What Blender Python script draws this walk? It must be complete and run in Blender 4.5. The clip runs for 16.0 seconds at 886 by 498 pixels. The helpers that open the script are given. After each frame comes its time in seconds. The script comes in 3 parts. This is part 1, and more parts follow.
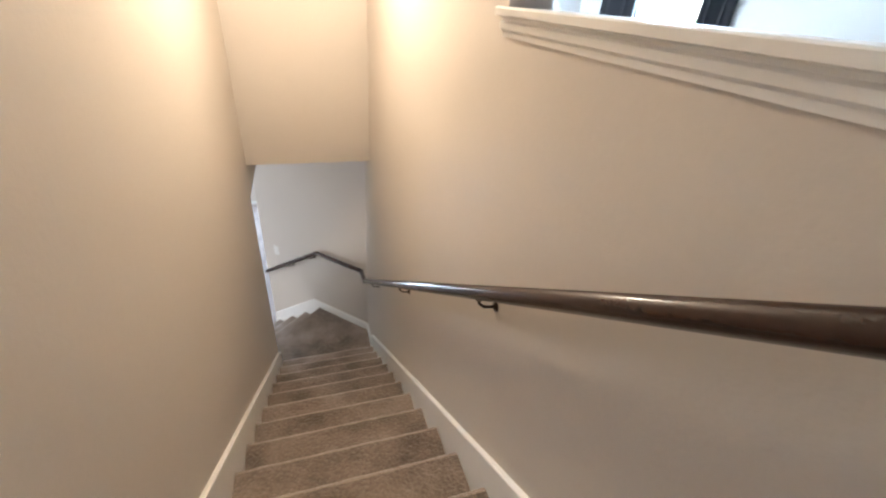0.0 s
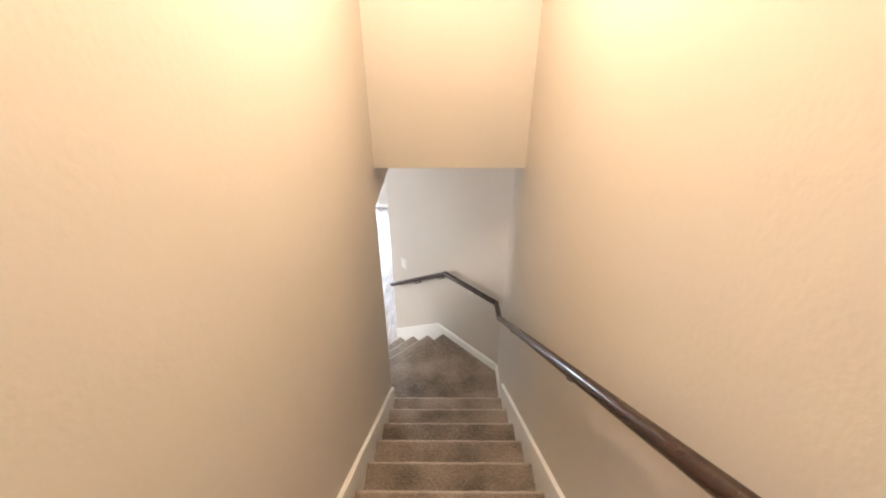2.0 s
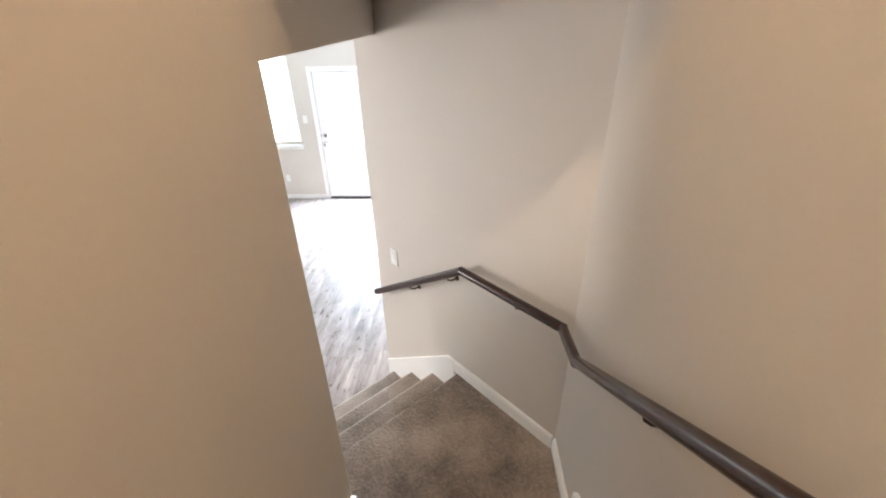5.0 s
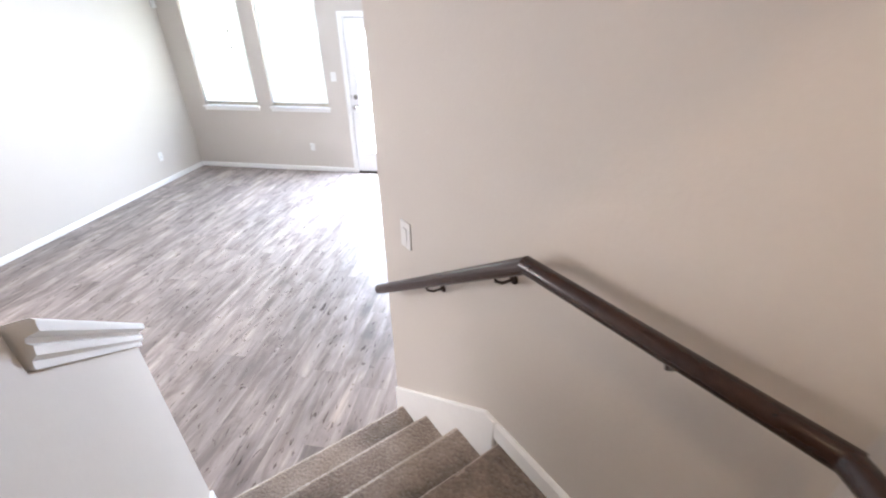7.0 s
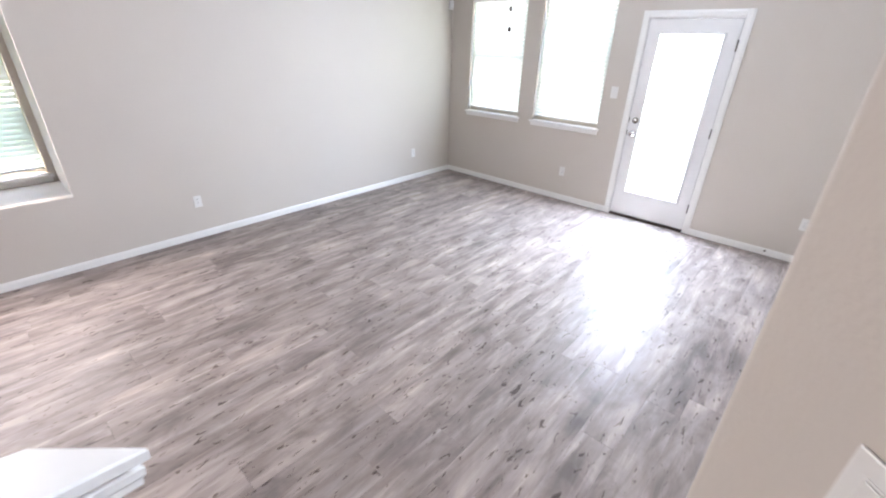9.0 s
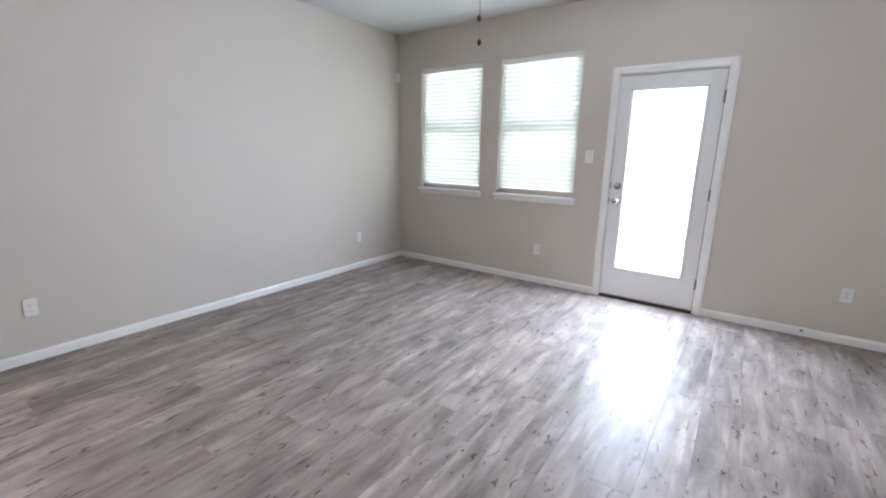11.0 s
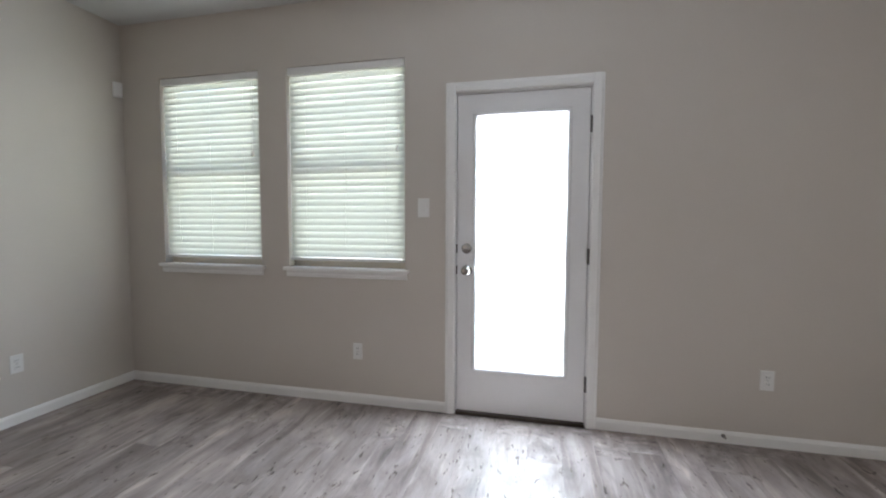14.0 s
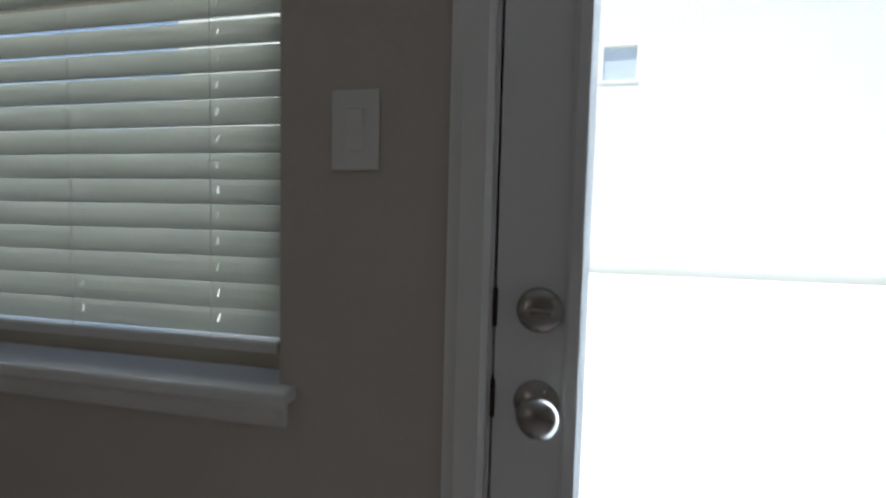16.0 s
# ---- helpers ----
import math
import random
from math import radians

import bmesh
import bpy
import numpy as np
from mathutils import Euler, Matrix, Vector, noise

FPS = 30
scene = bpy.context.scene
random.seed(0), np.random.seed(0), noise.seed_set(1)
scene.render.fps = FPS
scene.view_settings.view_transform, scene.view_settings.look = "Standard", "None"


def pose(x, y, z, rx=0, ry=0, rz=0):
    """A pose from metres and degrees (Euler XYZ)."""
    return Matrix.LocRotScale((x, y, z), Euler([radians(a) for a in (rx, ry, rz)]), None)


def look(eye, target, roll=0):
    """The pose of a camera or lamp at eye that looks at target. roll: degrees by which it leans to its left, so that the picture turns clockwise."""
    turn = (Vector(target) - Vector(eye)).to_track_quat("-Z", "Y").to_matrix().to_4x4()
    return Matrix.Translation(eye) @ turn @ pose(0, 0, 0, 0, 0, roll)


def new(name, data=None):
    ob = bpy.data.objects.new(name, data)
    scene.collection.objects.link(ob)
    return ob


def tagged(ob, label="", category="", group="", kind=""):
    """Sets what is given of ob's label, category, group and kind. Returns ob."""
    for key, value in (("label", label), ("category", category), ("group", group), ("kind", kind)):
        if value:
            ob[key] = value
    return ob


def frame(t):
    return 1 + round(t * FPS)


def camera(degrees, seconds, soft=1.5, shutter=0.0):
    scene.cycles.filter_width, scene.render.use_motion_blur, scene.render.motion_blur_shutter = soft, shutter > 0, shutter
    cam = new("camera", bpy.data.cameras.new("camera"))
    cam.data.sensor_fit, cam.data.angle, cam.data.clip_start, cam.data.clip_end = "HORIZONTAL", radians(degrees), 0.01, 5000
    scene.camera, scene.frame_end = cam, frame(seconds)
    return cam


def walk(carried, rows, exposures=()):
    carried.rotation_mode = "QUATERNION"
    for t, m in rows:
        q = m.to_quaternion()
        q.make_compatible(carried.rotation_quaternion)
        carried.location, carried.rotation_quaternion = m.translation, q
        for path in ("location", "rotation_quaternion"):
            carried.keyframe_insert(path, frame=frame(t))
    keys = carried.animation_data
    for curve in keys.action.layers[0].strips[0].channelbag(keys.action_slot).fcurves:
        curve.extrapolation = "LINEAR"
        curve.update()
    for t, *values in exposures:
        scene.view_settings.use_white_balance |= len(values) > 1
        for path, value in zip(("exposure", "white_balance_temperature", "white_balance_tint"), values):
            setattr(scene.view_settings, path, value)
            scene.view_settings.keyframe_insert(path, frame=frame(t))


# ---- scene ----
cam = camera(93.1, 16.0, soft=2.0, shutter=0.25)

PATH = [
    (0, (0.538, -2.610, 4.161), (1.120, -0.997, 3.132), 4.75),
    (0.5, (0.542, -2.395, 4.143), (0.759, -0.796, 2.961), 2.04),
    (1, (0.591, -2.181, 4.098), (0.590, -0.560, 2.927), 1.14),
    (1.5, (0.572, -1.947, 3.993), (0.667, -0.246, 2.945), 1.18),
    (2, (0.546, -1.744, 3.849), (0.536, -0.024, 2.828), -0.05),
    (2.5, (0.574, -1.542, 3.678), (0.641, 0.156, 2.624), 0.79),
    (3, (0.565, -1.276, 3.513), (0.627, 0.401, 2.425), -0.13),
    (3.5, (0.583, -1.037, 3.355), (0.675, 0.612, 2.227), 0.85),
    (4, (0.570, -0.795, 3.160), (0.637, 0.835, 2.003), -0.80),
    (4.2, (0.558, -0.708, 3.09), (0.575, 0.972, 2.006), -1.6),
    (6.3, (0.571, 0.369, 2.364), (0.417, 2.126, 1.42), -0.5),
    (6.5, (0.558, 0.445, 2.322), (0.398, 2.173, 1.328), -0.4),
    (7, (0.495, 0.681, 2.156), (0.205, 2.39, 1.158), -0.7),
    (7.5, (0.43, 0.904, 2.01), (-0.217, 2.536, 1.052), 0.7),
    (8, (0.271, 1.125, 1.87), (-0.616, 2.697, 1.007), 1.2),
    (8.5, (0.101, 1.378, 1.846), (-0.994, 2.751, 0.888), 1.4),
    (9, (-0.078, 1.605, 1.814), (-1.27, 2.942, 0.925), 1.6),
    (11.3, (-0.783, 2.428, 1.344), (-1.861, 4.079, 1.014), -0.1),
    (11.5, (-0.816, 2.496, 1.326), (-1.817, 4.209, 1.073), -0.0),
    (12, (-0.899, 2.639, 1.359), (-1.652, 4.483, 1.173), -0.7),
    (12.5, (-0.958, 2.747, 1.321), (-1.601, 4.634, 1.159), -0.4),
    (13, (-0.989, 2.923, 1.295), (-1.549, 4.831, 1.085), -0.3),
    (13.5, (-1.065, 3.358, 1.272), (-1.578, 5.282, 1.08), 0.8),
    (14, (-1.238, 3.852, 1.255), (-1.689, 5.796, 1.13), 0.2),
    (14.5, (-1.363, 4.394, 1.228), (-1.791, 6.344, 1.123), -1.1),
    (15, (-1.473, 4.915, 1.221), (-1.96, 6.853, 1.147), 0.9),
    (15.4, (-1.608, 5.31, 1.228), (-2.012, 7.266, 1.129), 0.7),
    (15.7, (-1.663, 5.6, 1.192), (-2.027, 7.563, 1.06), 0.7),
    (16, (-1.721, 5.884, 1.209), (-2.104, 7.844, 1.096), 1.4),
]
EXPOSURES = [(0.0, 3.68, 5750, 11), (0.5, 3.9, 5800, 11), (1.5, 4.08, 6200, 12), (2.5, 4.18, 6250, 13), (4.0, 4.2, 6300, 12), (6.5, 4.05, 6100, 18), (7.5, 4.02, 6100, 19), (9.0, 3.55, 6250, 20),
             (11.3, 2.78, 6250, 18), (12.5, 2.42, 6300, 17), (14.5, 2.08, 6600, 17), (15.0, 1.78, 6650, 17), (15.4, 1.4, 6550, 16), (16.0, 0.4, 6450, 15)]
walk(cam, [(t, look(eye, target, roll)) for t, eye, target, roll in PATH], EXPOSURES)

# ---- world, sun and large lights ----
world = bpy.data.worlds.new("sky")
scene.world = world
world.use_nodes = True
wn = world.node_tree.nodes
sky = wn.new("ShaderNodeTexSky")
sky.sky_type = "NISHITA"
sky.sun_disc = False
sky.sun_elevation = radians(71.8)
sky.sun_rotation = radians(206.6)
wn["Background"].inputs["Strength"].default_value = 0.15
world.node_tree.links.new(sky.outputs["Color"], wn["Background"].inputs["Color"])

sun = new("sun", bpy.data.lights.new("sun", "SUN"))
sun.data.energy = 5.0
sun.data.angle = radians(0.5)
sun.data.color = (1.0, 0.95, 0.88)
sun.matrix_world = look((-2.5, -5.0, 17.0), (0.0, 0.0, 0.0))


def area_light(name, m, sx, sy, watts, color):
    data = bpy.data.lights.new(name, "AREA")
    data.shape = "RECTANGLE"
    data.size, data.size_y, data.energy, data.color = sx, sy, watts, color
    ob = new(name, data)
    ob.matrix_world = m
    return ob


# ---- materials ----
def material(name, color, rough=0.5, metal=0.0, color2=None, scale=4.0, bump=0.0, bump_scale=120.0, detail=4.0, stretch=(1, 1, 1), spec=0.5, coat=0.0, fine_mix=0.35):
    """Base colour mottled with a second one at two scales, and a fine relief."""
    mat = bpy.data.materials.new(name)
    mat.use_nodes = True
    n, l = mat.node_tree.nodes, mat.node_tree.links
    b = n["Principled BSDF"]
    b.inputs["Roughness"].default_value = rough
    b.inputs["Metallic"].default_value = metal
    b.inputs["Specular IOR Level"].default_value = spec
    b.inputs["Coat Weight"].default_value = coat
    tc = n.new("ShaderNodeTexCoord")
    mp = n.new("ShaderNodeMapping")
    mp.inputs["Scale"].default_value = stretch
    l.new(tc.outputs["Object"], mp.inputs["Vector"])
    no = n.new("ShaderNodeTexNoise")
    no.inputs["Scale"].default_value = scale
    no.inputs["Detail"].default_value = detail
    l.new(mp.outputs["Vector"], no.inputs["Vector"])
    fine = n.new("ShaderNodeTexNoise")
    fine.inputs["Scale"].default_value = bump_scale
    fine.inputs["Detail"].default_value = 3.0
    l.new(mp.outputs["Vector"], fine.inputs["Vector"])
    mixf = n.new("ShaderNodeMath")
    mixf.operation = "MULTIPLY_ADD"
    mixf.inputs[1].default_value = fine_mix
    l.new(fine.outputs["Fac"], mixf.inputs[0])
    sc = n.new("ShaderNodeMath")
    sc.operation = "MULTIPLY"
    sc.inputs[1].default_value = 1.0 - fine_mix
    l.new(no.outputs["Fac"], sc.inputs[0])
    l.new(sc.outputs[0], mixf.inputs[2])
    ramp = n.new("ShaderNodeValToRGB")
    ramp.color_ramp.elements[0].position = 0.3
    ramp.color_ramp.elements[1].position = 0.7
    ramp.color_ramp.elements[0].color = (*(color2 or [c * 0.93 for c in color]), 1)
    ramp.color_ramp.elements[1].color = (*color, 1)
    l.new(mixf.outputs[0], ramp.inputs["Fac"])
    l.new(ramp.outputs["Color"], b.inputs["Base Color"])
    if bump:
        bp = n.new("ShaderNodeBump")
        bp.inputs["Strength"].default_value = bump
        bp.inputs["Distance"].default_value = 0.004
        l.new(fine.outputs["Fac"], bp.inputs["Height"])
        l.new(bp.outputs["Normal"], b.inputs["Normal"])
    return mat


def plank_material():
    mat = bpy.data.materials.new("vinyl_plank")
    mat.use_nodes = True
    n, l = mat.node_tree.nodes, mat.node_tree.links
    b = n["Principled BSDF"]
    info = n.new("ShaderNodeObjectInfo")
    tc = n.new("ShaderNodeTexCoord")
    off = n.new("ShaderNodeVectorMath")
    off.operation = "MULTIPLY_ADD"
    off.inputs[1].default_value = (1, 1, 1)
    comb = n.new("ShaderNodeCombineXYZ")
    big = n.new("ShaderNodeMath")
    big.operation = "MULTIPLY"
    big.inputs[1].default_value = 37.0
    l.new(info.outputs["Random"], big.inputs[0])
    for k in "XYZ":
        l.new(big.outputs[0], comb.inputs[k])
    l.new(tc.outputs["Object"], off.inputs[0])
    l.new(comb.outputs[0], off.inputs[2])

    def noise_at(scale, detail, rough, distort=0.0, size=(1, 1, 1)):
        mp = n.new("ShaderNodeMapping")
        mp.inputs["Scale"].default_value = size
        l.new(off.outputs[0], mp.inputs["Vector"])
        t = n.new("ShaderNodeTexNoise")
        t.inputs["Scale"].default_value = scale
        t.inputs["Detail"].default_value = detail
        t.inputs["Roughness"].default_value = rough
        t.inputs["Distortion"].default_value = distort
        l.new(mp.outputs["Vector"], t.inputs["Vector"])
        return t.outputs["Fac"]

    def ramp(fac, stops):
        r = n.new("ShaderNodeValToRGB")
        el = r.color_ramp.elements
        while len(el) < len(stops):
            el.new(0.5)
        for e, (p, c) in zip(el, stops):
            e.position, e.color = p, (*c, 1)
        l.new(fac, r.inputs["Fac"])
        return r.outputs["Color"]

    def mix(kind, fac, a, c):
        m = n.new("ShaderNodeMix")
        m.data_type, m.blend_type = "RGBA", kind
        if isinstance(fac, float):
            m.inputs["Factor"].default_value = fac
        else:
            l.new(fac, m.inputs["Factor"])
        l.new(a, m.inputs["A"])
        l.new(c, m.inputs["B"])
        return m.outputs["Result"]

    grain = noise_at(4.0, 7.0, 0.55, 0.5, (3.0, 0.45, 1))
    base = ramp(grain, [(0.30, (0.205, 0.171, 0.157)), (0.46, (0.30, 0.255, 0.235)), (0.56, (0.355, 0.303, 0.28)), (0.70, (0.44, 0.382, 0.357))])
    cloud = noise_at(3.2, 4.0, 0.6, 0.9, (1.3, 0.7, 1))
    base = mix("MULTIPLY", 0.9, base, ramp(cloud, [(0.34, (0.70, 0.695, 0.70)), (0.5, (0.98, 0.98, 0.98)), (0.66, (1.2, 1.19, 1.18))]))
    pale = noise_at(9.0, 3.0, 0.55, 0.3, (2.4, 0.22, 1))
    base = mix("MULTIPLY", 0.8, base, ramp(pale, [(0.57, (1, 1, 1)), (0.68, (1.35, 1.34, 1.32))]))
    fibre = noise_at(60.0, 4.0, 0.6, 0.2, (3.0, 0.2, 1))
    base = mix("MULTIPLY", 0.22, base, ramp(fibre, [(0.3, (0.68, 0.66, 0.65)), (0.65, (1.05, 1.05, 1.05))]))
    flecks = noise_at(19.0, 2.5, 0.6, 0.7, (2.0, 0.6, 1))
    base = mix("MULTIPLY", 0.9, base, ramp(flecks, [(0.29, (0.26, 0.23, 0.215)), (0.335, (0.55, 0.52, 0.50)), (0.375, (1, 1, 1))]))
    tone = ramp(info.outputs["Random"], [(0.0, (0.88, 0.875, 0.87)), (0.5, (0.99, 0.98, 0.975)), (1.0, (1.09, 1.08, 1.065))])
    base = mix("MULTIPLY", 1.0, base, tone)
    l.new(base, b.inputs["Base Color"])
    b.inputs["Specular IOR Level"].default_value = 0.16
    rr = n.new("ShaderNodeMapRange")
    rr.inputs["To Min"].default_value = 0.38
    rr.inputs["To Max"].default_value = 0.44
    l.new(cloud, rr.inputs["Value"])
    l.new(rr.outputs[0], b.inputs["Roughness"])
    bp = n.new("ShaderNodeBump")
    bp.inputs["Strength"].default_value = 0.12
    bp.inputs["Distance"].default_value = 0.0006
    l.new(fibre, bp.inputs["Height"])
    l.new(bp.outputs["Normal"], b.inputs["Normal"])
    return mat


def carpet_material(name, light, dark):
    mat = material(name, light, 0.95, color2=dark, scale=3.6, bump=1.0, bump_scale=75.0, detail=7.0, spec=0.1, fine_mix=0.3)
    b = mat.node_tree.nodes["Principled BSDF"]
    b.inputs["Sheen Weight"].default_value = 0.35
    b.inputs["Sheen Roughness"].default_value = 0.5
    for nd in mat.node_tree.nodes:
        if nd.type == "BUMP":
            nd.inputs["Distance"].default_value = 0.014
        if nd.type == "VALTORGB":
            nd.color_ramp.elements[0].position, nd.color_ramp.elements[1].position = 0.36, 0.64
    return mat


def glass_material():
    mat = bpy.data.materials.new("window_glass")
    mat.use_nodes = True
    n, l = mat.node_tree.nodes, mat.node_tree.links
    n.remove(n["Principled BSDF"])
    tr, gl, mx = (n.new("ShaderNode" + k) for k in ("BsdfTransparent", "BsdfGlossy", "MixShader"))
    tr.inputs["Color"].default_value = (0.95, 0.98, 0.97, 1)
    gl.inputs["Roughness"].default_value = 0.02
    mx.inputs[0].default_value = 0.035
    l.new(tr.outputs[0], mx.inputs[1])
    l.new(gl.outputs[0], mx.inputs[2])
    l.new(mx.outputs[0], n["Material Output"].inputs["Surface"])
    return mat


def slat_material():
    mat = material("blind_slat", (0.86, 0.87, 0.84), 0.38, color2=(0.82, 0.83, 0.80), scale=6, bump=0.05, bump_scale=60, stretch=(0.2, 3, 3))
    n, l = mat.node_tree.nodes, mat.node_tree.links
    tl = n.new("ShaderNodeBsdfTranslucent")
    tl.inputs["Color"].default_value = (0.86, 0.90, 0.84, 1)
    mx = n.new("ShaderNodeMixShader")
    mx.inputs[0].default_value = 0.38
    l.new(n["Principled BSDF"].outputs[0], mx.inputs[1])
    l.new(tl.outputs[0], mx.inputs[2])
    l.new(mx.outputs[0], n["Material Output"].inputs["Surface"])
    return mat


def glow_material(name, color, strength):
    mat = bpy.data.materials.new(name)
    mat.use_nodes = True
    b = mat.node_tree.nodes["Principled BSDF"]
    b.inputs["Base Color"].default_value = (*color, 1)
    b.inputs["Emission Color"].default_value = (*color, 1)
    b.inputs["Emission Strength"].default_value = strength
    return mat


PAINT = material("greige_wall_paint", (0.605, 0.555, 0.496), 0.62, color2=(0.58, 0.530, 0.472), scale=1.3, bump=0.20, bump_scale=70.0, spec=0.3)
CEIL = material("ceiling_paint", (0.63, 0.63, 0.62), 0.8, scale=1.0, bump=0.3, bump_scale=70.0, spec=0.2)
TRIM = material("white_trim_paint", (0.86, 0.85, 0.82), 0.34, color2=(0.81, 0.80, 0.77), scale=3.0, bump=0.04, bump_scale=40.0)
DOOR = material("white_door_paint", (0.80, 0.795, 0.785), 0.36, color2=(0.76, 0.755, 0.745), scale=2.0, bump=0.05, bump_scale=60.0)
CARPET = carpet_material("carpet", (0.37, 0.298, 0.243), (0.125, 0.097, 0.077))
PANE = material("far_pane", (0.60, 0.68, 0.76), 0.15, color2=(0.54, 0.62, 0.71), scale=1.5)
# paler carpet for nosings: light catching the edge, put into the colour
NOSE_LIT = carpet_material("carpet_nosing_highlight", (0.50, 0.42, 0.345), (0.33, 0.265, 0.21))
PLANK = plank_material()
GROUT = material("floor_underlay", (0.06, 0.05, 0.045), 0.9)
RAILWOOD = material("dark_stained_wood", (0.042, 0.019, 0.012), 0.27, color2=(0.02, 0.009, 0.006), scale=6.0, bump=0.06, bump_scale=70.0, stretch=(1, 1, 1), coat=0.2, spec=0.4)
BRONZE = material("oil_rubbed_bronze", (0.07, 0.05, 0.04), 0.38, metal=0.9)
NICKEL = material("satin_nickel", (0.42, 0.40, 0.37), 0.26, metal=1.0)
HINGE = material("aged_steel", (0.16, 0.15, 0.14), 0.4, metal=1.0)
SLAT = slat_material()
PLASTIC = material("white_plastic", (0.80, 0.79, 0.76), 0.3, scale=2.0)
DARK = material("dark_slot", (0.02, 0.02, 0.02), 0.6)
VINYL = material("almond_vinyl_frame", (0.62, 0.55, 0.43), 0.42, scale=3.0)
GLASS = glass_material()
THRESH = material("bronze_threshold", (0.06, 0.045, 0.035), 0.4, metal=0.7)
FROST = glow_material("frosted_bowl_glass", (0.9, 0.88, 0.84), 0.15)
BLADE = material("fan_blade_wood", (0.33, 0.22, 0.17), 0.4, color2=(0.22, 0.14, 0.10), scale=5.0, stretch=(0.3, 3, 1))
CONCRETE = material("patio_concrete", (0.80, 0.79, 0.77), 0.85, color2=(0.72, 0.71, 0.69), scale=1.5, bump=0.2)
GRASS = material("lawn_grass", (0.10, 0.15, 0.045), 0.9, color2=(0.05, 0.09, 0.025), scale=3.0, bump=0.6, bump_scale=60.0)
STUCCO = material("pale_stucco", (0.87, 0.86, 0.84), 0.9, color2=(0.82, 0.81, 0.79), scale=2.0, bump=0.3, bump_scale=40.0)
CURTAIN = material("dark_curtain_cloth", (0.018, 0.018, 0.022), 0.9, bump=0.2)
BLUEPAINT = material("cool_upper_wall_paint", (0.60, 0.585, 0.56), 0.65, scale=1.3, bump=0.2, bump_scale=85.0)


# ---- mesh helpers ----
def mesh_ob(name, bm, mat, parent=None, label="", smooth=False):
    me = bpy.data.meshes.new(name)
    bmesh.ops.recalc_face_normals(bm, faces=bm.faces)
    bm.to_mesh(me)
    bm.free()
    me.materials.append(mat)
    if smooth:
        for p in me.polygons:
            p.use_smooth = True
    if smooth:
        me.set_sharp_from_angle(angle=radians(50))
    ob = new(name, me)
    if parent:
        ob.parent = parent
    if label:
        ob["label"] = label
    return ob


def part(name, bm, mat, parent, label="", smooth=False):
    return mesh_ob(name, bm, mat, parent, label, smooth)


def box(bm, x0, y0, z0, x1, y1, z1, bevel=0.0, seg=2):
    r = bmesh.ops.create_cube(bm, size=1.0, matrix=Matrix.LocRotScale(((x0 + x1) / 2, (y0 + y1) / 2, (z0 + z1) / 2), None, (abs(x1 - x0), abs(y1 - y0), abs(z1 - z0))))
    if bevel:
        es = {e for v in r["verts"] for e in v.link_edges}
        bmesh.ops.bevel(bm, geom=list(es), offset=bevel, segments=seg, affect="EDGES", profile=0.5)
    return bm


def boxes(*dims, bevel=0.0):
    bm = bmesh.new()
    for d in dims:
        box(bm, *d, bevel=bevel)
    return bm


def prism(points, z0, z1):
    """A solid with the plan of the given points."""
    bm = bmesh.new()
    lo = [bm.verts.new((x, y, z0)) for x, y in points]
    hi = [bm.verts.new((x, y, z1)) for x, y in points]
    bm.faces.new(lo[::-1])
    bm.faces.new(hi)
    k = len(points)
    for i in range(k):
        bm.faces.new((lo[i], lo[(i + 1) % k], hi[(i + 1) % k], hi[i]))
    return bm


def extrude_profile(profile, a, b, side, up=(0, 0, 1), bm=None):
    """A bar from a to b with the given profile, a list of (out, up) pairs; out runs along side."""
    bm = bm or bmesh.new()
    a, b, side, up = (Vector(v) for v in (a, b, side, up))
    rings = [[bm.verts.new(p + side * o + up * h) for o, h in profile] for p in (a, b)]
    k = len(profile)
    for i in range(k):
        bm.faces.new((rings[0][i], rings[0][(i + 1) % k], rings[1][(i + 1) % k], rings[1][i]))
    bm.faces.new(rings[0])
    bm.faces.new(rings[1][::-1])
    return bm


def lathe(profile, axis_pose, steps=24, bm=None):
    """A turned solid about the pose's z axis; the profile holds (radius, height) pairs."""
    bm = bm or bmesh.new()
    rings = []
    for r, h in profile:
        rings.append([bm.verts.new(axis_pose @ Vector((r * math.cos(2 * math.pi * i / steps), r * math.sin(2 * math.pi * i / steps), h))) for i in range(steps)])
    for p, q in zip(rings, rings[1:]):
        for i in range(steps):
            bm.faces.new((p[i], p[(i + 1) % steps], q[(i + 1) % steps], q[i]))
    bm.faces.new(rings[0][::-1])
    bm.faces.new(rings[-1])
    return bm


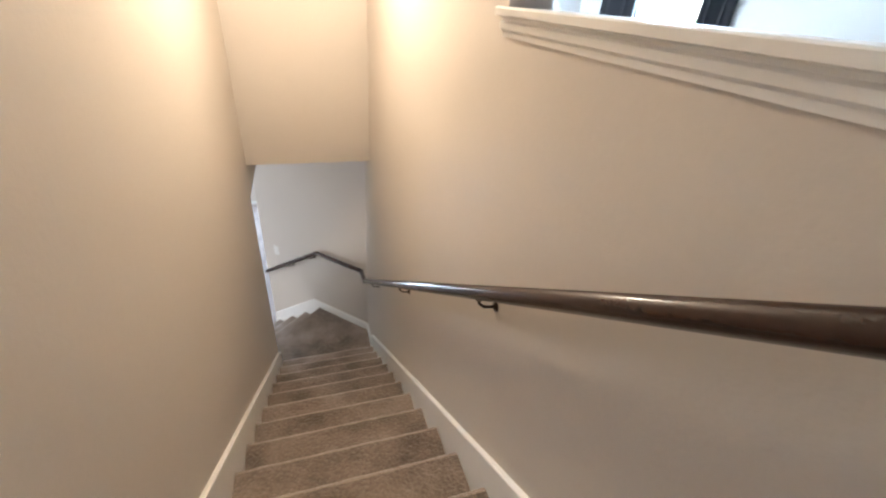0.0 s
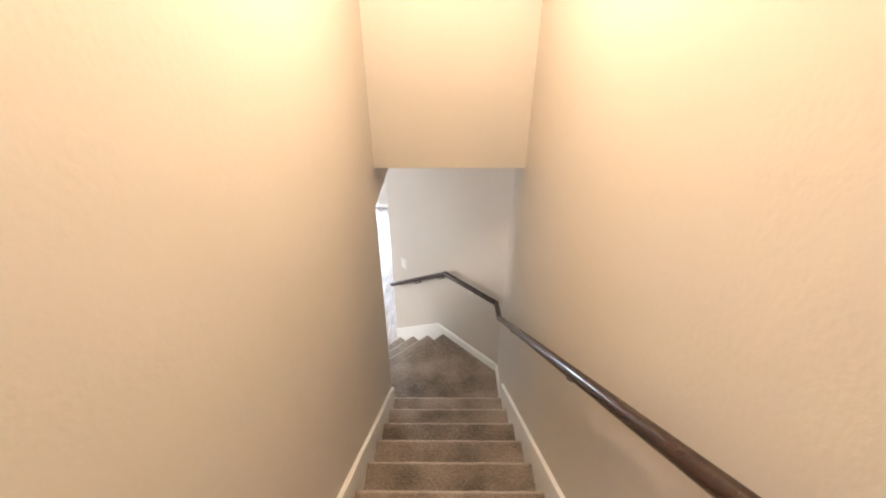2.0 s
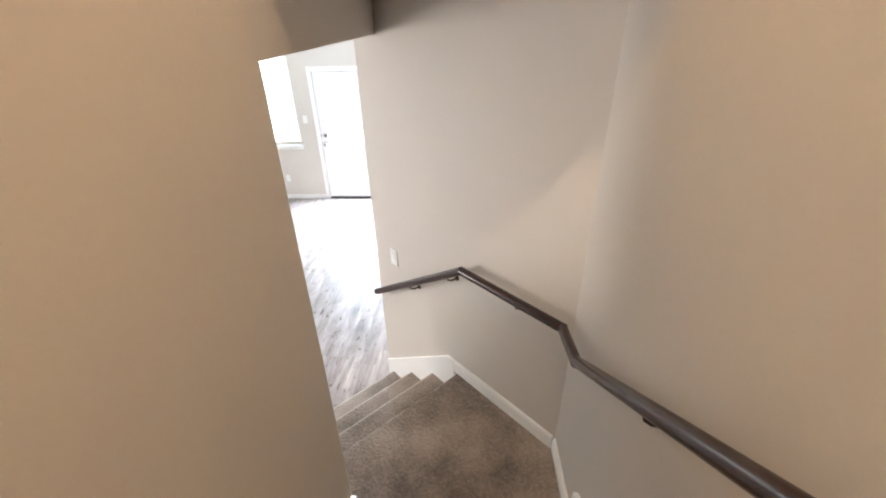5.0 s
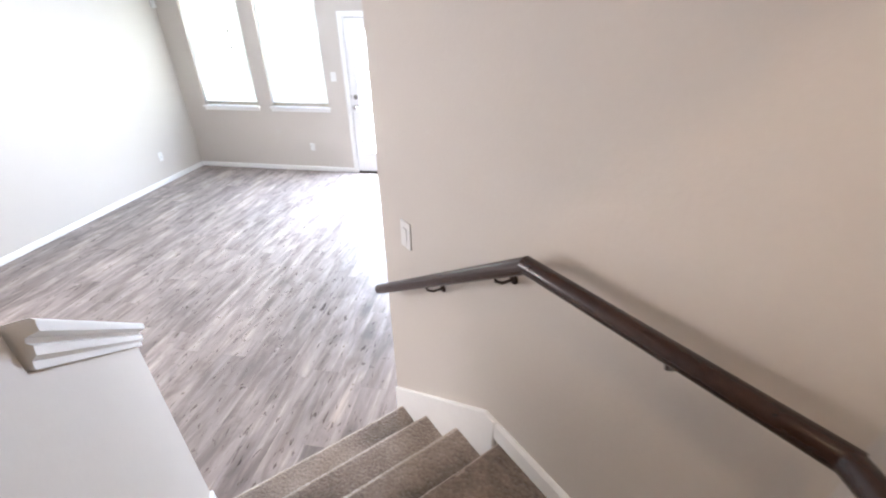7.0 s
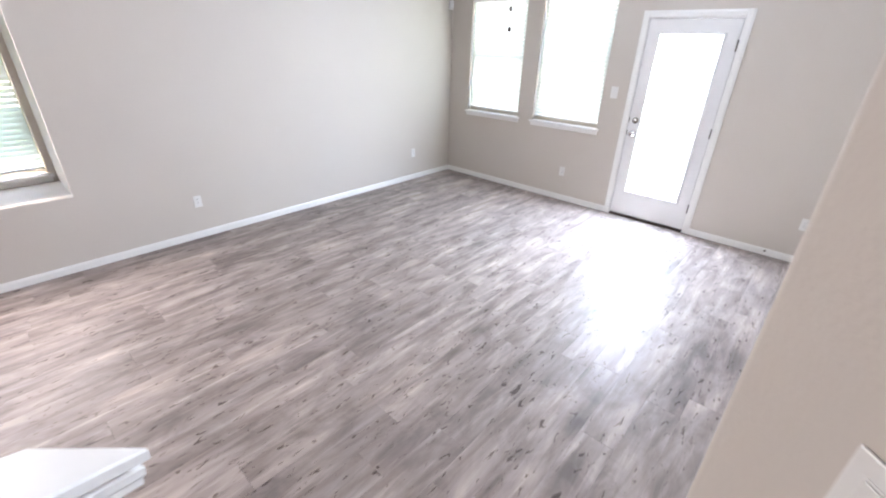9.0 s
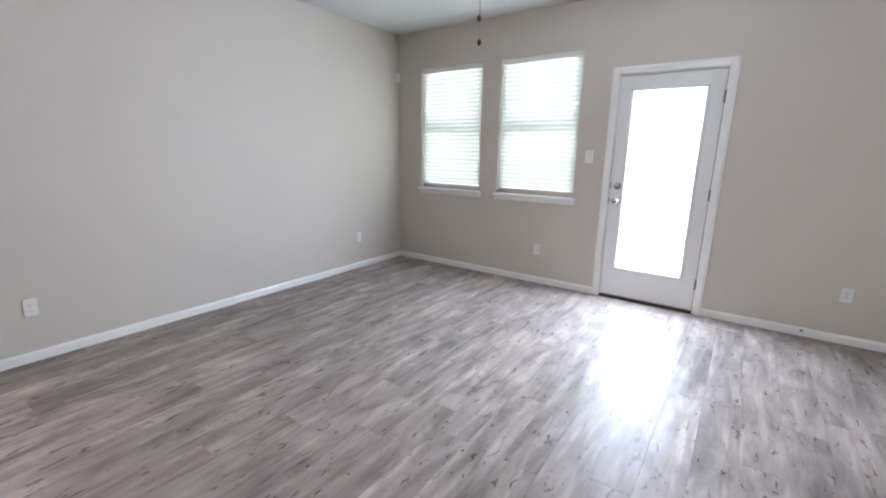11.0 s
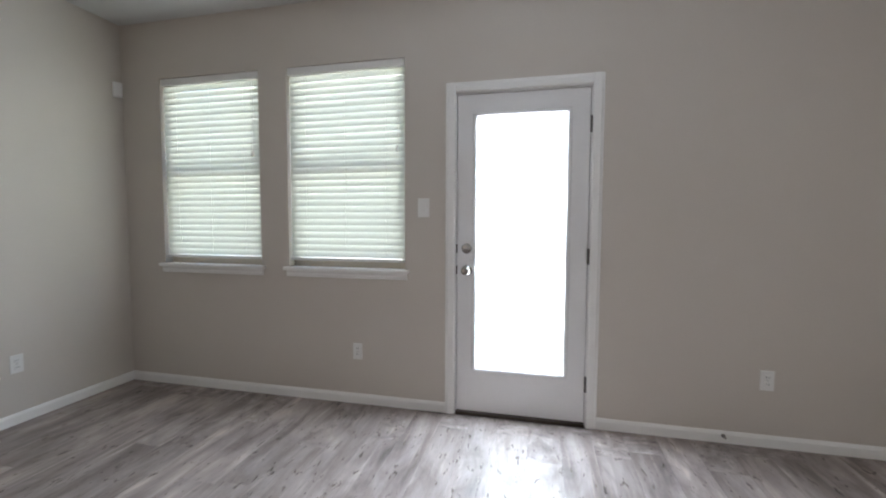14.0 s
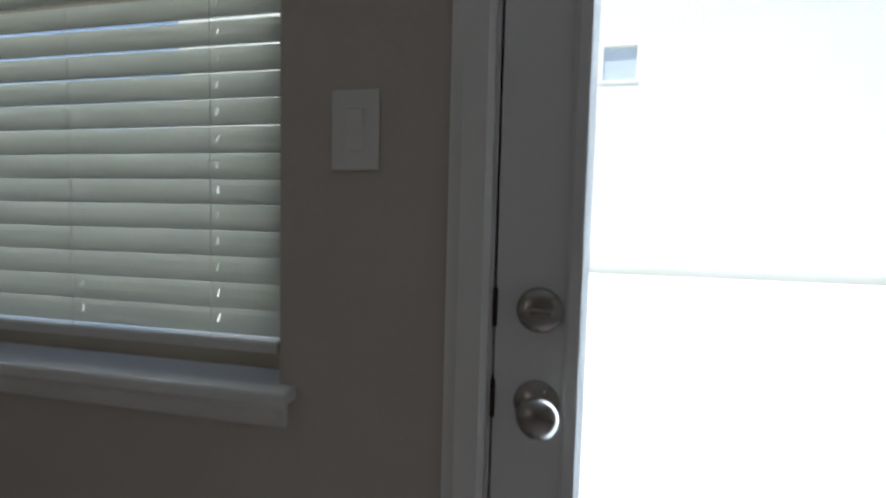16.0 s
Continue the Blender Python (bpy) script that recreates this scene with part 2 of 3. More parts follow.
def tube(points, radius, steps=12, bm=None, squash=1.0):
    """A round bar along the points, mitred at the bends."""
    bm = bm or bmesh.new()
    pts = [Vector(p) for p in points]
    rings = []
    for i, p in enumerate(pts):
        d0 = (pts[i] - pts[i - 1]).normalized() if i else (pts[1] - pts[0]).normalized()
        d1 = (pts[i + 1] - pts[i]).normalized() if i < len(pts) - 1 else d0
        d = (d0 + d1).normalized()
        side = d.cross(Vector((0, 0, 1)))
        side = side.normalized() if side.length > 1e-4 else Vector((1, 0, 0))
        up = side.cross(d).normalized()
        k = min(1.6, 1 / max(0.5, d.dot(d0)))
        # widen the mitre only across the plane of the bend
        bend = (d1 - d0)
        bend = bend.normalized() if bend.length > 1e-4 else None
        ring = []
        for j in range(steps):
            a = 2 * math.pi * j / steps
            o = side * math.cos(a) * radius + up * math.sin(a) * radius * squash
            if bend:
                o += bend * o.dot(bend) * (k - 1)
            ring.append(bm.verts.new(p + o))
        rings.append(ring)
    for p, q in zip(rings, rings[1:]):
        for i in range(steps):
            bm.faces.new((p[i], p[(i + 1) % steps], q[(i + 1) % steps], q[i]))
    bm.faces.new(rings[0][::-1])
    bm.faces.new(rings[-1])
    return bm


def structure(name, bm, mat, label, category="wall"):
    return tagged(mesh_ob(name, bm, mat), label, category, kind="structure")


# ---- plan ----
XL, XR = 0.095, 1.05                      # faces of the stair walls
ROOM_W, ROOM_E, ROOM_N, ROOM_S = -4.385, 0.81, 6.50, -2.70
CEILING = 2.74
RISE = 0.185                             # lower flight
MAIN_RISE, MAIN_RUN, MAIN_Y = 0.1776, 0.2592, 0.711
LANDING = 0.74
TOP = LANDING + 13 * MAIN_RISE                # upper floor
UPPER = TOP + 2.45                       # upper ceiling
HEADER_Y, HEADER_Z = 0.79, 2.938
ANG = radians(44)
U = Vector((-math.sin(ANG), math.cos(ANG), 0))     # way down the short flight
N = Vector((math.cos(ANG), math.sin(ANG), 0))      # across it, to the handrail wall
C_R, C_L = 1.568, 0.574


def at(s, c, z=0.0):
    """The place s along the short flight and c across it."""
    return U * s + N * c + Vector((0, 0, z))


S_CORNER = (XR - C_R * N.x) / U.x
S_END, S_HALF = 1.725, 1.655
S_NOSE = [0.864, 1.124, 1.384, 1.643]
LEFT_END = (C_L - XL * N.x) / N.y        # y at which the stair's left wall ends

# ---- lamps: daylight in the openings, downlights over the stair ----
GLASS_X, GLASS_Z = (-1.645, -1.080), (0.303, 1.930)
area_light("door_daylight", look((-1.362, 6.556, 1.116), (-1.362, 0.0, 0.8)), 0.565, 1.62, 19.0, (0.73, 0.87, 1.0))
for wx in (-3.617, -2.542):
    area_light("window_daylight", look((wx, 6.488, 1.64), (wx, 0.0, 1.64)), 0.75, 1.25, 0.7, (0.82, 0.98, 0.92))
area_light("window_daylight", look((-4.46, 1.12, 1.50), (0.0, 1.12, 1.50)), 1.5, 1.5, 7.5, (1.0, 0.93, 0.86))
LAMP_Y, LAMP_Z = -0.42, 4.70
pend = new("pendant_bulb", bpy.data.lights.new("pendant_bulb", "POINT"))
pend.data.energy, pend.data.color, pend.data.shadow_soft_size = 6.4, (1.0, 0.78, 0.53), 0.07
pend.location = (0.57, LAMP_Y, LAMP_Z)
area_light("upper_window_daylight", look((3.95, 0.75, 4.75), (0.0, -1.5, 4.0)), 0.8, 1.3, 50.0, (0.66, 0.83, 1.0))


# ---- walls, floors and ceilings ----
def rounded_wall(points, z0, z1, round_at, radius=0.018):
    bm = prism(points, z0, z1)
    es = []
    for e in bm.edges:
        a, b = (v.co for v in e.verts)
        if abs(a.x - b.x) + abs(a.y - b.y) < 1e-6 and any((a.xy - Vector(p)).length < 1e-4 for p in round_at):
            es.append(e)
    bmesh.ops.bevel(bm, geom=es, offset=radius, segments=5, affect="EDGES", profile=0.5)
    return bm


W = [(-4.040, -3.195), (-2.974, -2.110)]     # windows in the garden wall
WZ = (0.937, 2.320)
NICHE_Y, NICHE_Z, NICHE_X = (0.26, 1.985), (0.635, 2.40), -4.94   # deep recess of the side window
SIDE_W, SIDE_Z = (0.40, 1.935), (0.70, 2.26)
D0, D1, DTOP = -1.782, -0.938, 2.078         # rough opening of the door
yn = ROOM_N
H0 = CEILING + 0.15
north = boxes(
    (ROOM_W - 0.15, yn, -0.1, W[0][0], yn + 0.15, H0), (W[0][0], yn, -0.1, W[0][1], yn + 0.15, WZ[0]), (W[0][0], yn, WZ[1], W[0][1], yn + 0.15, H0),
    (W[0][1], yn, -0.1, W[1][0], yn + 0.15, H0), (W[1][0], yn, -0.1, W[1][1], yn + 0.15, WZ[0]), (W[1][0], yn, WZ[1], W[1][1], yn + 0.15, H0),
    (W[1][1], yn, -0.1, D0, yn + 0.15, H0), (D0, yn, DTOP, D1, yn + 0.15, H0), (D1, yn, -0.1, ROOM_E + 0.15, yn + 0.15, H0))
structure("wall_north", north, PAINT, "greige painted wall with two windows and a glazed door")
xw = ROOM_W
west = boxes(
    (xw - 0.15, ROOM_S, -0.1, xw, NICHE_Y[0], H0), (xw - 0.15, NICHE_Y[0], -0.1, xw, NICHE_Y[1], NICHE_Z[0] - 0.02),
    (xw - 0.15, NICHE_Y[0], NICHE_Z[1], xw, NICHE_Y[1], H0), (xw - 0.15, NICHE_Y[1], -0.1, xw, yn, H0))
structure("wall_west", west, PAINT, "long greige painted wall with a deep window niche")
nx = NICHE_X
ledge = box(bmesh.new(), nx, NICHE_Y[0], NICHE_Z[0] - 0.10, xw + 0.002, NICHE_Y[1], NICHE_Z[0])
front = [e for e in ledge.edges if all(v.co.x > xw and v.co.z > NICHE_Z[0] - 0.01 for v in e.verts)]
bmesh.ops.bevel(ledge, geom=front, offset=0.019, segments=5, affect="EDGES", profile=0.5)
structure("window_ledge", ledge, PAINT, "greige painted ledge of the deep window niche", "ledge")
structure("wall_niche", boxes(
    (nx - 0.15, NICHE_Y[0] - 0.12, NICHE_Z[0] - 0.10, xw - 0.15, NICHE_Y[0], NICHE_Z[1] + 0.1), (nx - 0.15, NICHE_Y[1], NICHE_Z[0] - 0.10, xw - 0.15, NICHE_Y[1] + 0.12, NICHE_Z[1] + 0.1),
    (nx - 0.15, NICHE_Y[0], NICHE_Z[1], xw - 0.15, NICHE_Y[1], NICHE_Z[1] + 0.1), (nx - 0.15, NICHE_Y[0], NICHE_Z[0] - 0.10, nx, NICHE_Y[1], SIDE_Z[0]), (nx - 0.15, NICHE_Y[0], SIDE_Z[1], nx, NICHE_Y[1], NICHE_Z[1]),
    (nx - 0.15, NICHE_Y[0], SIDE_Z[0], nx, SIDE_W[0], SIDE_Z[1]), (nx - 0.15, SIDE_W[1], SIDE_Z[0], nx, NICHE_Y[1], SIDE_Z[1])), PAINT, "greige painted sides and back of the window niche")
structure("wall_east", boxes((ROOM_E, 2.39, -0.1, ROOM_E + 0.15, yn, H0)), PAINT, "greige painted end wall of the living room")
structure("wall_nook", boxes((0.035, 2.392, -0.1, ROOM_E, 2.51, H0)), PAINT, "greige painted wall behind the stair")
structure("wall_south", boxes((ROOM_W - 0.15, ROOM_S - 0.15, -0.1, XL - 0.12, ROOM_S, H0)), PAINT, "greige painted back wall of the living room")

left = rounded_wall([(XL - 0.12, -4.2), (XL, -4.2), (XL, LEFT_END), (XL - 0.12, LEFT_END)], -0.1, UPPER, [])
structure("wall_stair_left", left, PAINT, "tall greige painted wall along the carpeted stair")
right = boxes((XR, -1.52, -0.1, XR + 0.12, 1.25, UPPER), (XR, -4.2, -0.1, XR + 0.12, -1.52, 4.09))
structure("wall_stair_right", right, PAINT, "tall greige painted wall carrying the handrail, ending in a knee wall upstairs")
structure("wall_header", boxes((XL, HEADER_Y, HEADER_Z, XR, HEADER_Y + 0.12, UPPER)), PAINT, "greige painted drop wall over the lower stair")
p = [at(S_CORNER, C_R).xy, at(S_END, C_R).xy, at(S_END, C_R + 0.12).xy, at(S_CORNER - 0.06, C_R + 0.12).xy]
structure("wall_diagonal", rounded_wall(p, -0.1, HEADER_Z + 0.02, [p[1], p[2]]), PAINT, "angled greige painted wall beside the lower steps")
structure("wall_bulkhead", boxes((XL - 0.12, LEFT_END, 2.70, XL, HEADER_Y + 0.12, UPPER), (XL - 0.12, HEADER_Y + 0.12, 2.70, XL, 2.16, HEADER_Z + 0.1)), PAINT, "greige painted bulkhead over the stair opening")
structure("wall_upper_back", boxes((XL - 0.12, -4.35, 3.0, 4.2, -4.20, UPPER)), PAINT, "plain greige painted wall upstairs")

# low wall beside the short flight: full height first, then raking down with the steps
S_WALL = 0.865
s_left = U.dot(Vector((XL, LEFT_END, 0)))
p = [at(s_left - 0.09, C_L - 0.12).xy, at(s_left, C_L).xy, at(S_WALL, C_L).xy, at(S_WALL, C_L - 0.12).xy]
structure("wall_stub", rounded_wall(p, -0.1, CEILING + 0.02, [p[3]], 0.012), PAINT, "short greige painted wall at the stair opening")


def half_top(s):
    return 1.678 - 0.695 * (s - 0.89)


bm = bmesh.new()
vs = []
for c in (C_L - 0.12, C_L):
    vs.append([bm.verts.new(at(s, c, z)) for s, z in ((S_WALL, -0.1), (S_HALF, -0.1), (S_HALF, half_top(S_HALF)), (S_WALL, half_top(S_WALL)))])
bm.faces.new(vs[0])
bm.faces.new(vs[1][::-1])
for i in range(4):
    bm.faces.new((vs[0][i], vs[0][(i + 1) % 4], vs[1][(i + 1) % 4], vs[1][i]))
ends = [e for e in bm.edges if abs(e.verts[0].co.x - e.verts[1].co.x) < 1e-6 and e.verts[0].co.xy.dot(U.xy) > S_HALF - 0.01]
bmesh.ops.bevel(bm, geom=ends, offset=0.014, segments=4, affect="EDGES", profile=0.5)
structure("half_wall", bm, PAINT, "greige painted half wall raking down beside the steps", "half wall")


def cap_profile(half, tall=1.0):
    right_side = [(half + 0.004, 0.0), (half + 0.006, 0.016), (half + 0.014, 0.024), (half + 0.017, 0.042), (half + 0.011, 0.049), (half + 0.013, 0.058), (half + 0.032, 0.063), (half + 0.034, 0.083), (half + 0.030, 0.088)]
    right_side = [(o, h * tall) for o, h in right_side]
    return right_side + [(-o, h) for o, h in reversed(right_side)]


a, b = at(S_WALL + 0.012, C_L - 0.06, half_top(S_WALL + 0.012)), at(S_HALF + 0.030, C_L - 0.06, half_top(S_HALF + 0.030))
structure("half_wall_cap", extrude_profile(cap_profile(0.062), a, b, N), TRIM, "white moulded wooden cap on the raking half wall", "trim")
structure("knee_wall_cap", extrude_profile(cap_profile(0.062, 0.75), (XR + 0.06, -4.2, 4.085), (XR + 0.06, -1.522, 4.085), (1, 0, 0)), TRIM, "white moulded wooden cap on the upstairs knee wall", "trim")

ceil = boxes((ROOM_W - 0.15, ROOM_S - 0.15, CEILING, XL - 0.12, yn + 0.15, CEILING + 0.2), (XL - 0.12, 2.16, CEILING, ROOM_E + 0.15, yn + 0.15, CEILING + 0.2))
structure("ceiling", ceil, CEIL, "matt off-white living room ceiling", "ceiling")
structure("ceiling_landing", boxes((XL, HEADER_Y + 0.12, HEADER_Z, XR + 0.12, 2.16, HEADER_Z + 0.1)), CEIL, "off-white ceiling over the stair landing", "ceiling")
structure("ceiling_upper", boxes((XL - 0.12, -4.35, UPPER, 4.2, 2.2, UPPER + 0.15)), CEIL, "off-white ceiling over the stairwell", "ceiling")
structure("floor_slab", boxes((ROOM_W - 0.15, ROOM_S - 0.15, -0.12, ROOM_E + 0.15, yn + 0.12, -0.006)), GROUT, "dark screed under the plank floor", "floor")

# upstairs beyond the knee wall
structure("floor_upper", boxes((XR + 0.12, -4.2, TOP - 0.2, 4.2, 2.2, TOP)), CARPET, "brown carpeted upper floor", "floor")
structure("wall_upper_east", boxes((3.60, -4.2, TOP, 3.75, 0.33, UPPER), (3.60, 0.33, TOP, 3.75, 1.18, 3.85), (3.60, 0.33, 5.25, 3.75, 1.18, UPPER), (3.60, 1.18, TOP, 3.75, 2.2, UPPER)), BLUEPAINT, "pale wall upstairs with a window")
structure("wall_upper_north", boxes((XR + 0.12, 2.05, TOP, 4.2, 2.2, UPPER)), BLUEPAINT, "pale wall upstairs")


# ---- outside ----
structure("ground", boxes((-900, -900, -0.5, 900, 900, -0.20)), GRASS, "mown green lawn", "ground")
structure("patio", boxes((-9.0, yn + 0.152, -0.19, 8.0, yn + 12.0, -0.06), bevel=0.01), CONCRETE, "pale concrete patio slab", "pavement")


# assumed house: its tall sunlit wall is added to whiten the door's view
house = tagged(new("backdrop_house"), "added pale stucco house front, a bright backdrop beyond the glazed door", "house")
HY = yn + 12.5
part("wall", boxes((-14.0, HY, -0.19, 0.3, HY + 0.3, 8.6), (1.25, HY, -0.19, 13.0, HY + 0.3, 8.6), (0.3, HY, -0.19, 1.25, HY + 0.3, 5.5), (0.3, HY, 6.5, 1.25, HY + 0.3, 8.6)), STUCCO, house)
hw = part("window", boxes((0.3, HY + 0.08, 5.5, 1.25, HY + 0.12, 6.5)), PANE, house, "window with a bluish pane")
part("frame", boxes((0.24, HY - 0.03, 5.44, 0.32, HY + 0.1, 6.56), (1.23, HY - 0.03, 5.44, 1.31, HY + 0.1, 6.56), (0.32, HY - 0.03, 5.44, 1.23, HY + 0.1, 5.52), (0.32, HY - 0.03, 6.48, 1.23, HY + 0.1, 6.56)), TRIM, hw)
bm = prism([(-14.4, HY + 0.05), (13.4, HY + 0.05), (13.4, HY + 9.0), (-14.4, HY + 9.0)], 8.6, 8.8)
part("roof", bm, CONCRETE, house)


# ---- stairs ----
def step_mesh(a, b, back, z, drop, radius=0.022, wide=22, seed=0):
    """A carpeted step: nose from a to b, tread running to 'back' behind it, riser of 'drop' below."""
    rnd = random.Random(seed)
    a, b, back = Vector(a), Vector(b), Vector(back)
    deep = back.length
    d = back.normalized()
    prof = [(deep, z)] + [(deep * k / 5, z) for k in (4, 3, 2, 1)]
    prof += [(radius - radius * math.sin(t), z - radius + radius * math.cos(t)) for t in [math.pi * k / 8 for k in range(9)]]
    prof += [(0.022, z - 2.2 * radius), (0.024, z - drop), (deep, z - drop)]
    bm = bmesh.new()
    rows = []
    for i in range(wide + 1):
        q = a.lerp(b, i / wide)
        row = []
        for j, (o, h) in enumerate(prof):
            g = 0.0016 if 0 < j < len(prof) - 2 else 0.0
            row.append(bm.verts.new((q.x + d.x * o + rnd.uniform(-g, g), q.y + d.y * o + rnd.uniform(-g, g), h + rnd.uniform(-g, g))))
        rows.append(row)
    k = len(prof)
    for r0, r1 in zip(rows, rows[1:]):
        for j in range(k):
            f = bm.faces.new((r0[j], r0[(j + 1) % k], r1[(j + 1) % k], r1[j]))
            # the rounded nose takes the painted highlight colour
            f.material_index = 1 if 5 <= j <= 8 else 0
    bm.faces.new(rows[0])
    bm.faces.new(rows[-1][::-1])
    return bm


main = tagged(new("main_stair"), "brown carpeted straight stair between two walls", "stairs", kind="structure")
for k in range(13):
    y = MAIN_Y - MAIN_RUN * k
    z = LANDING + MAIN_RISE * (k + 1)
    part("step", step_mesh((XL, y, 0), (XR, y, 0), (0, -MAIN_RUN - (0.03 if k < 12 else 1.6), 0), z, MAIN_RISE, seed=k), CARPET, main, smooth=True).data.materials.append(NOSE_LIT)
lower = tagged(new("lower_stair"), "short flight of brown carpeted steps down to the plank floor", "stairs", kind="structure")
pl = [(XL - 0.10, 0.68), (XR, 0.68), (XR, at(S_CORNER, C_R).y), at(S_NOSE[0] - 0.06, C_R).xy, at(S_NOSE[0] - 0.06, C_L).xy]
part("landing", prism(pl, LANDING - 0.3, LANDING), CARPET, lower, "brown carpeted landing")
for i, s in enumerate(S_NOSE):
    z = LANDING - RISE * i
    deep = 0.06 if i == 0 else s - S_NOSE[i - 1] + 0.03
    part("step", step_mesh(at(s, C_L), at(s, C_R), -U * deep, z, RISE if i < 3 else RISE + 0.004, seed=40 + i), CARPET, lower, smooth=True).data.materials.append(NOSE_LIT)


# ---- skirting ----
def plate(points, off, bevel=0.004):
    """A flat board: its outline, thickened by off."""
    off = Vector(off)
    bm = bmesh.new()
    f = [bm.verts.new(Vector(q)) for q in points]
    g = [bm.verts.new(Vector(q) + off) for q in points]
    bm.faces.new(f)
    bm.faces.new(g[::-1])
    k = len(points)
    for i in range(k):
        bm.faces.new((f[i], g[i], g[(i + 1) % k], f[(i + 1) % k]))
    if bevel:
        es = [bm.edges.get((g[i], g[(i + 1) % k])) for i in range(k)]
        bmesh.ops.bevel(bm, geom=es, offset=bevel, segments=2, affect="EDGES", profile=0.5)
    return bm


def nose_line(y):
    return LANDING + MAIN_RISE * (1 + (MAIN_Y - y) / MAIN_RUN)


SK = 0.132
for x, d, up in ((XL, 1, 0.014), (XR, -1, 0.0)):
    pts = [(x, 0.775 if d < 0 else LEFT_END - 0.004, LANDING), (x, 0.775 if d < 0 else LEFT_END - 0.004, nose_line(0.775) + SK + up), (x, -2.5, nose_line(-2.5) + SK + up), (x, -2.5, nose_line(-2.5) - 0.3), (x, 0.5, LANDING)]
    structure("skirt_board", plate(pts, (d * 0.022, 0, 0), 0.005), TRIM, "white raking skirting board beside the carpeted steps", "trim")
BB = 0.09


def baseboard(a, b, side, tall=0.068):
    prof = [(0, 0.0), (0.014, 0.0), (0.014, tall - 0.018), (0.010, tall - 0.008), (0.006, tall), (0, tall)]
    structure("baseboard", extrude_profile(prof, a, b, side), TRIM, "white painted skirting board", "trim")


# along the angled wall: level on the landing, raking beside the steps
s1 = S_NOSE[0] + 0.02
baseboard((XR, 0.777, LANDING), (XR, at(S_CORNER, C_R).y - 0.004, LANDING), (-1, 0, 0), BB)
baseboard(at(S_CORNER, C_R, LANDING) + U * 0.014, at(s1, C_R, LANDING), -N, BB)


def low_line(s):
    return LANDING - RISE * (s - S_NOSE[0]) / 0.26


pts = [at(s1 + 0.001, C_R, LANDING - 0.2), at(s1 + 0.001, C_R, LANDING + BB), at(s1 + 0.06, C_R, LANDING + BB), at(S_END - 0.02, C_R, low_line(S_END - 0.02) + 0.125), at(S_END - 0.02, C_R, 0.0), at(1.3, C_R, 0.0)]
structure("skirt_board", plate(pts, -N * 0.016, 0.005), TRIM, "white raking skirting board beside the lower steps", "trim")
pts = [at(S_NOSE[0] - 0.3, C_L, LANDING - 0.1), at(S_NOSE[0] - 0.3, C_L, LANDING + BB), at(s1, C_L, LANDING + BB), at(S_HALF - 0.016, C_L, low_line(S_HALF) + 0.12), at(S_HALF - 0.016, C_L, 0.0), at(1.3, C_L, 0.0)]
structure("skirt_board", plate(pts, N * 0.014, 0.005), TRIM, "white raking skirting board on the half wall", "trim")
CAS = 0.064
baseboard((ROOM_W, yn, 0), (D0 - CAS + 0.012, yn, 0), (0, -1, 0))
baseboard((D1 + CAS - 0.012, yn, 0), (ROOM_E - 0.014, yn, 0), (0, -1, 0))
baseboard((ROOM_W, ROOM_S, 0), (ROOM_W, yn - 0.014, 0), (1, 0, 0))
baseboard((ROOM_E, 2.51, 0), (ROOM_E, yn - 0.001, 0), (-1, 0, 0))
baseboard((0.05, 2.51, 0), (ROOM_E - 0.014, 2.51, 0), (0, 1, 0))
baseboard(at(S_WALL - 0.1, C_L - 0.12), at(S_HALF - 0.015, C_L - 0.12), -N)
baseboard((XL - 0.12, ROOM_S, 0), (XL - 0.12, LEFT_END, 0), (-1, 0, 0))


# ---- handrail ----
def slope_z(y):
    return 2.9617 - 0.6853 * (y + 1.037)


rail = tagged(new("handrail"), "dark-stained round wooden handrail on bronze brackets", "handrail")
OFF = 0.064
xr = XR - OFF
GAP = 0.078
y_turn = 0.890
cr = C_R - GAP
s_k1 = (xr - cr * N.x) / U.x
RZ = 1.605
S_RAIL, RAIL_DROP = 0.757, 0.6625
k1 = at(s_k1, cr, RZ)
part("rail", tube([(xr, -2.95, slope_z(-2.72)), (xr, -2.72, slope_z(-2.72)), (xr, y_turn, slope_z(y_turn))], 0.0225, 16), RAILWOOD, rail, smooth=True)
part("rail", tube([(xr, y_turn - 0.012, slope_z(y_turn)), k1], 0.0225, 16), RAILWOOD, rail, smooth=True)
part("rail", tube([k1 - U * 0.012, at(S_RAIL, cr, RZ)], 0.0235, 16), RAILWOOD, rail, smooth=True)
part("rail", tube([at(S_RAIL - 0.008, cr, RZ), at(1.64, cr, RZ - RAIL_DROP * (1.64 - S_RAIL))], 0.0235, 16), RAILWOOD, rail, smooth=True)


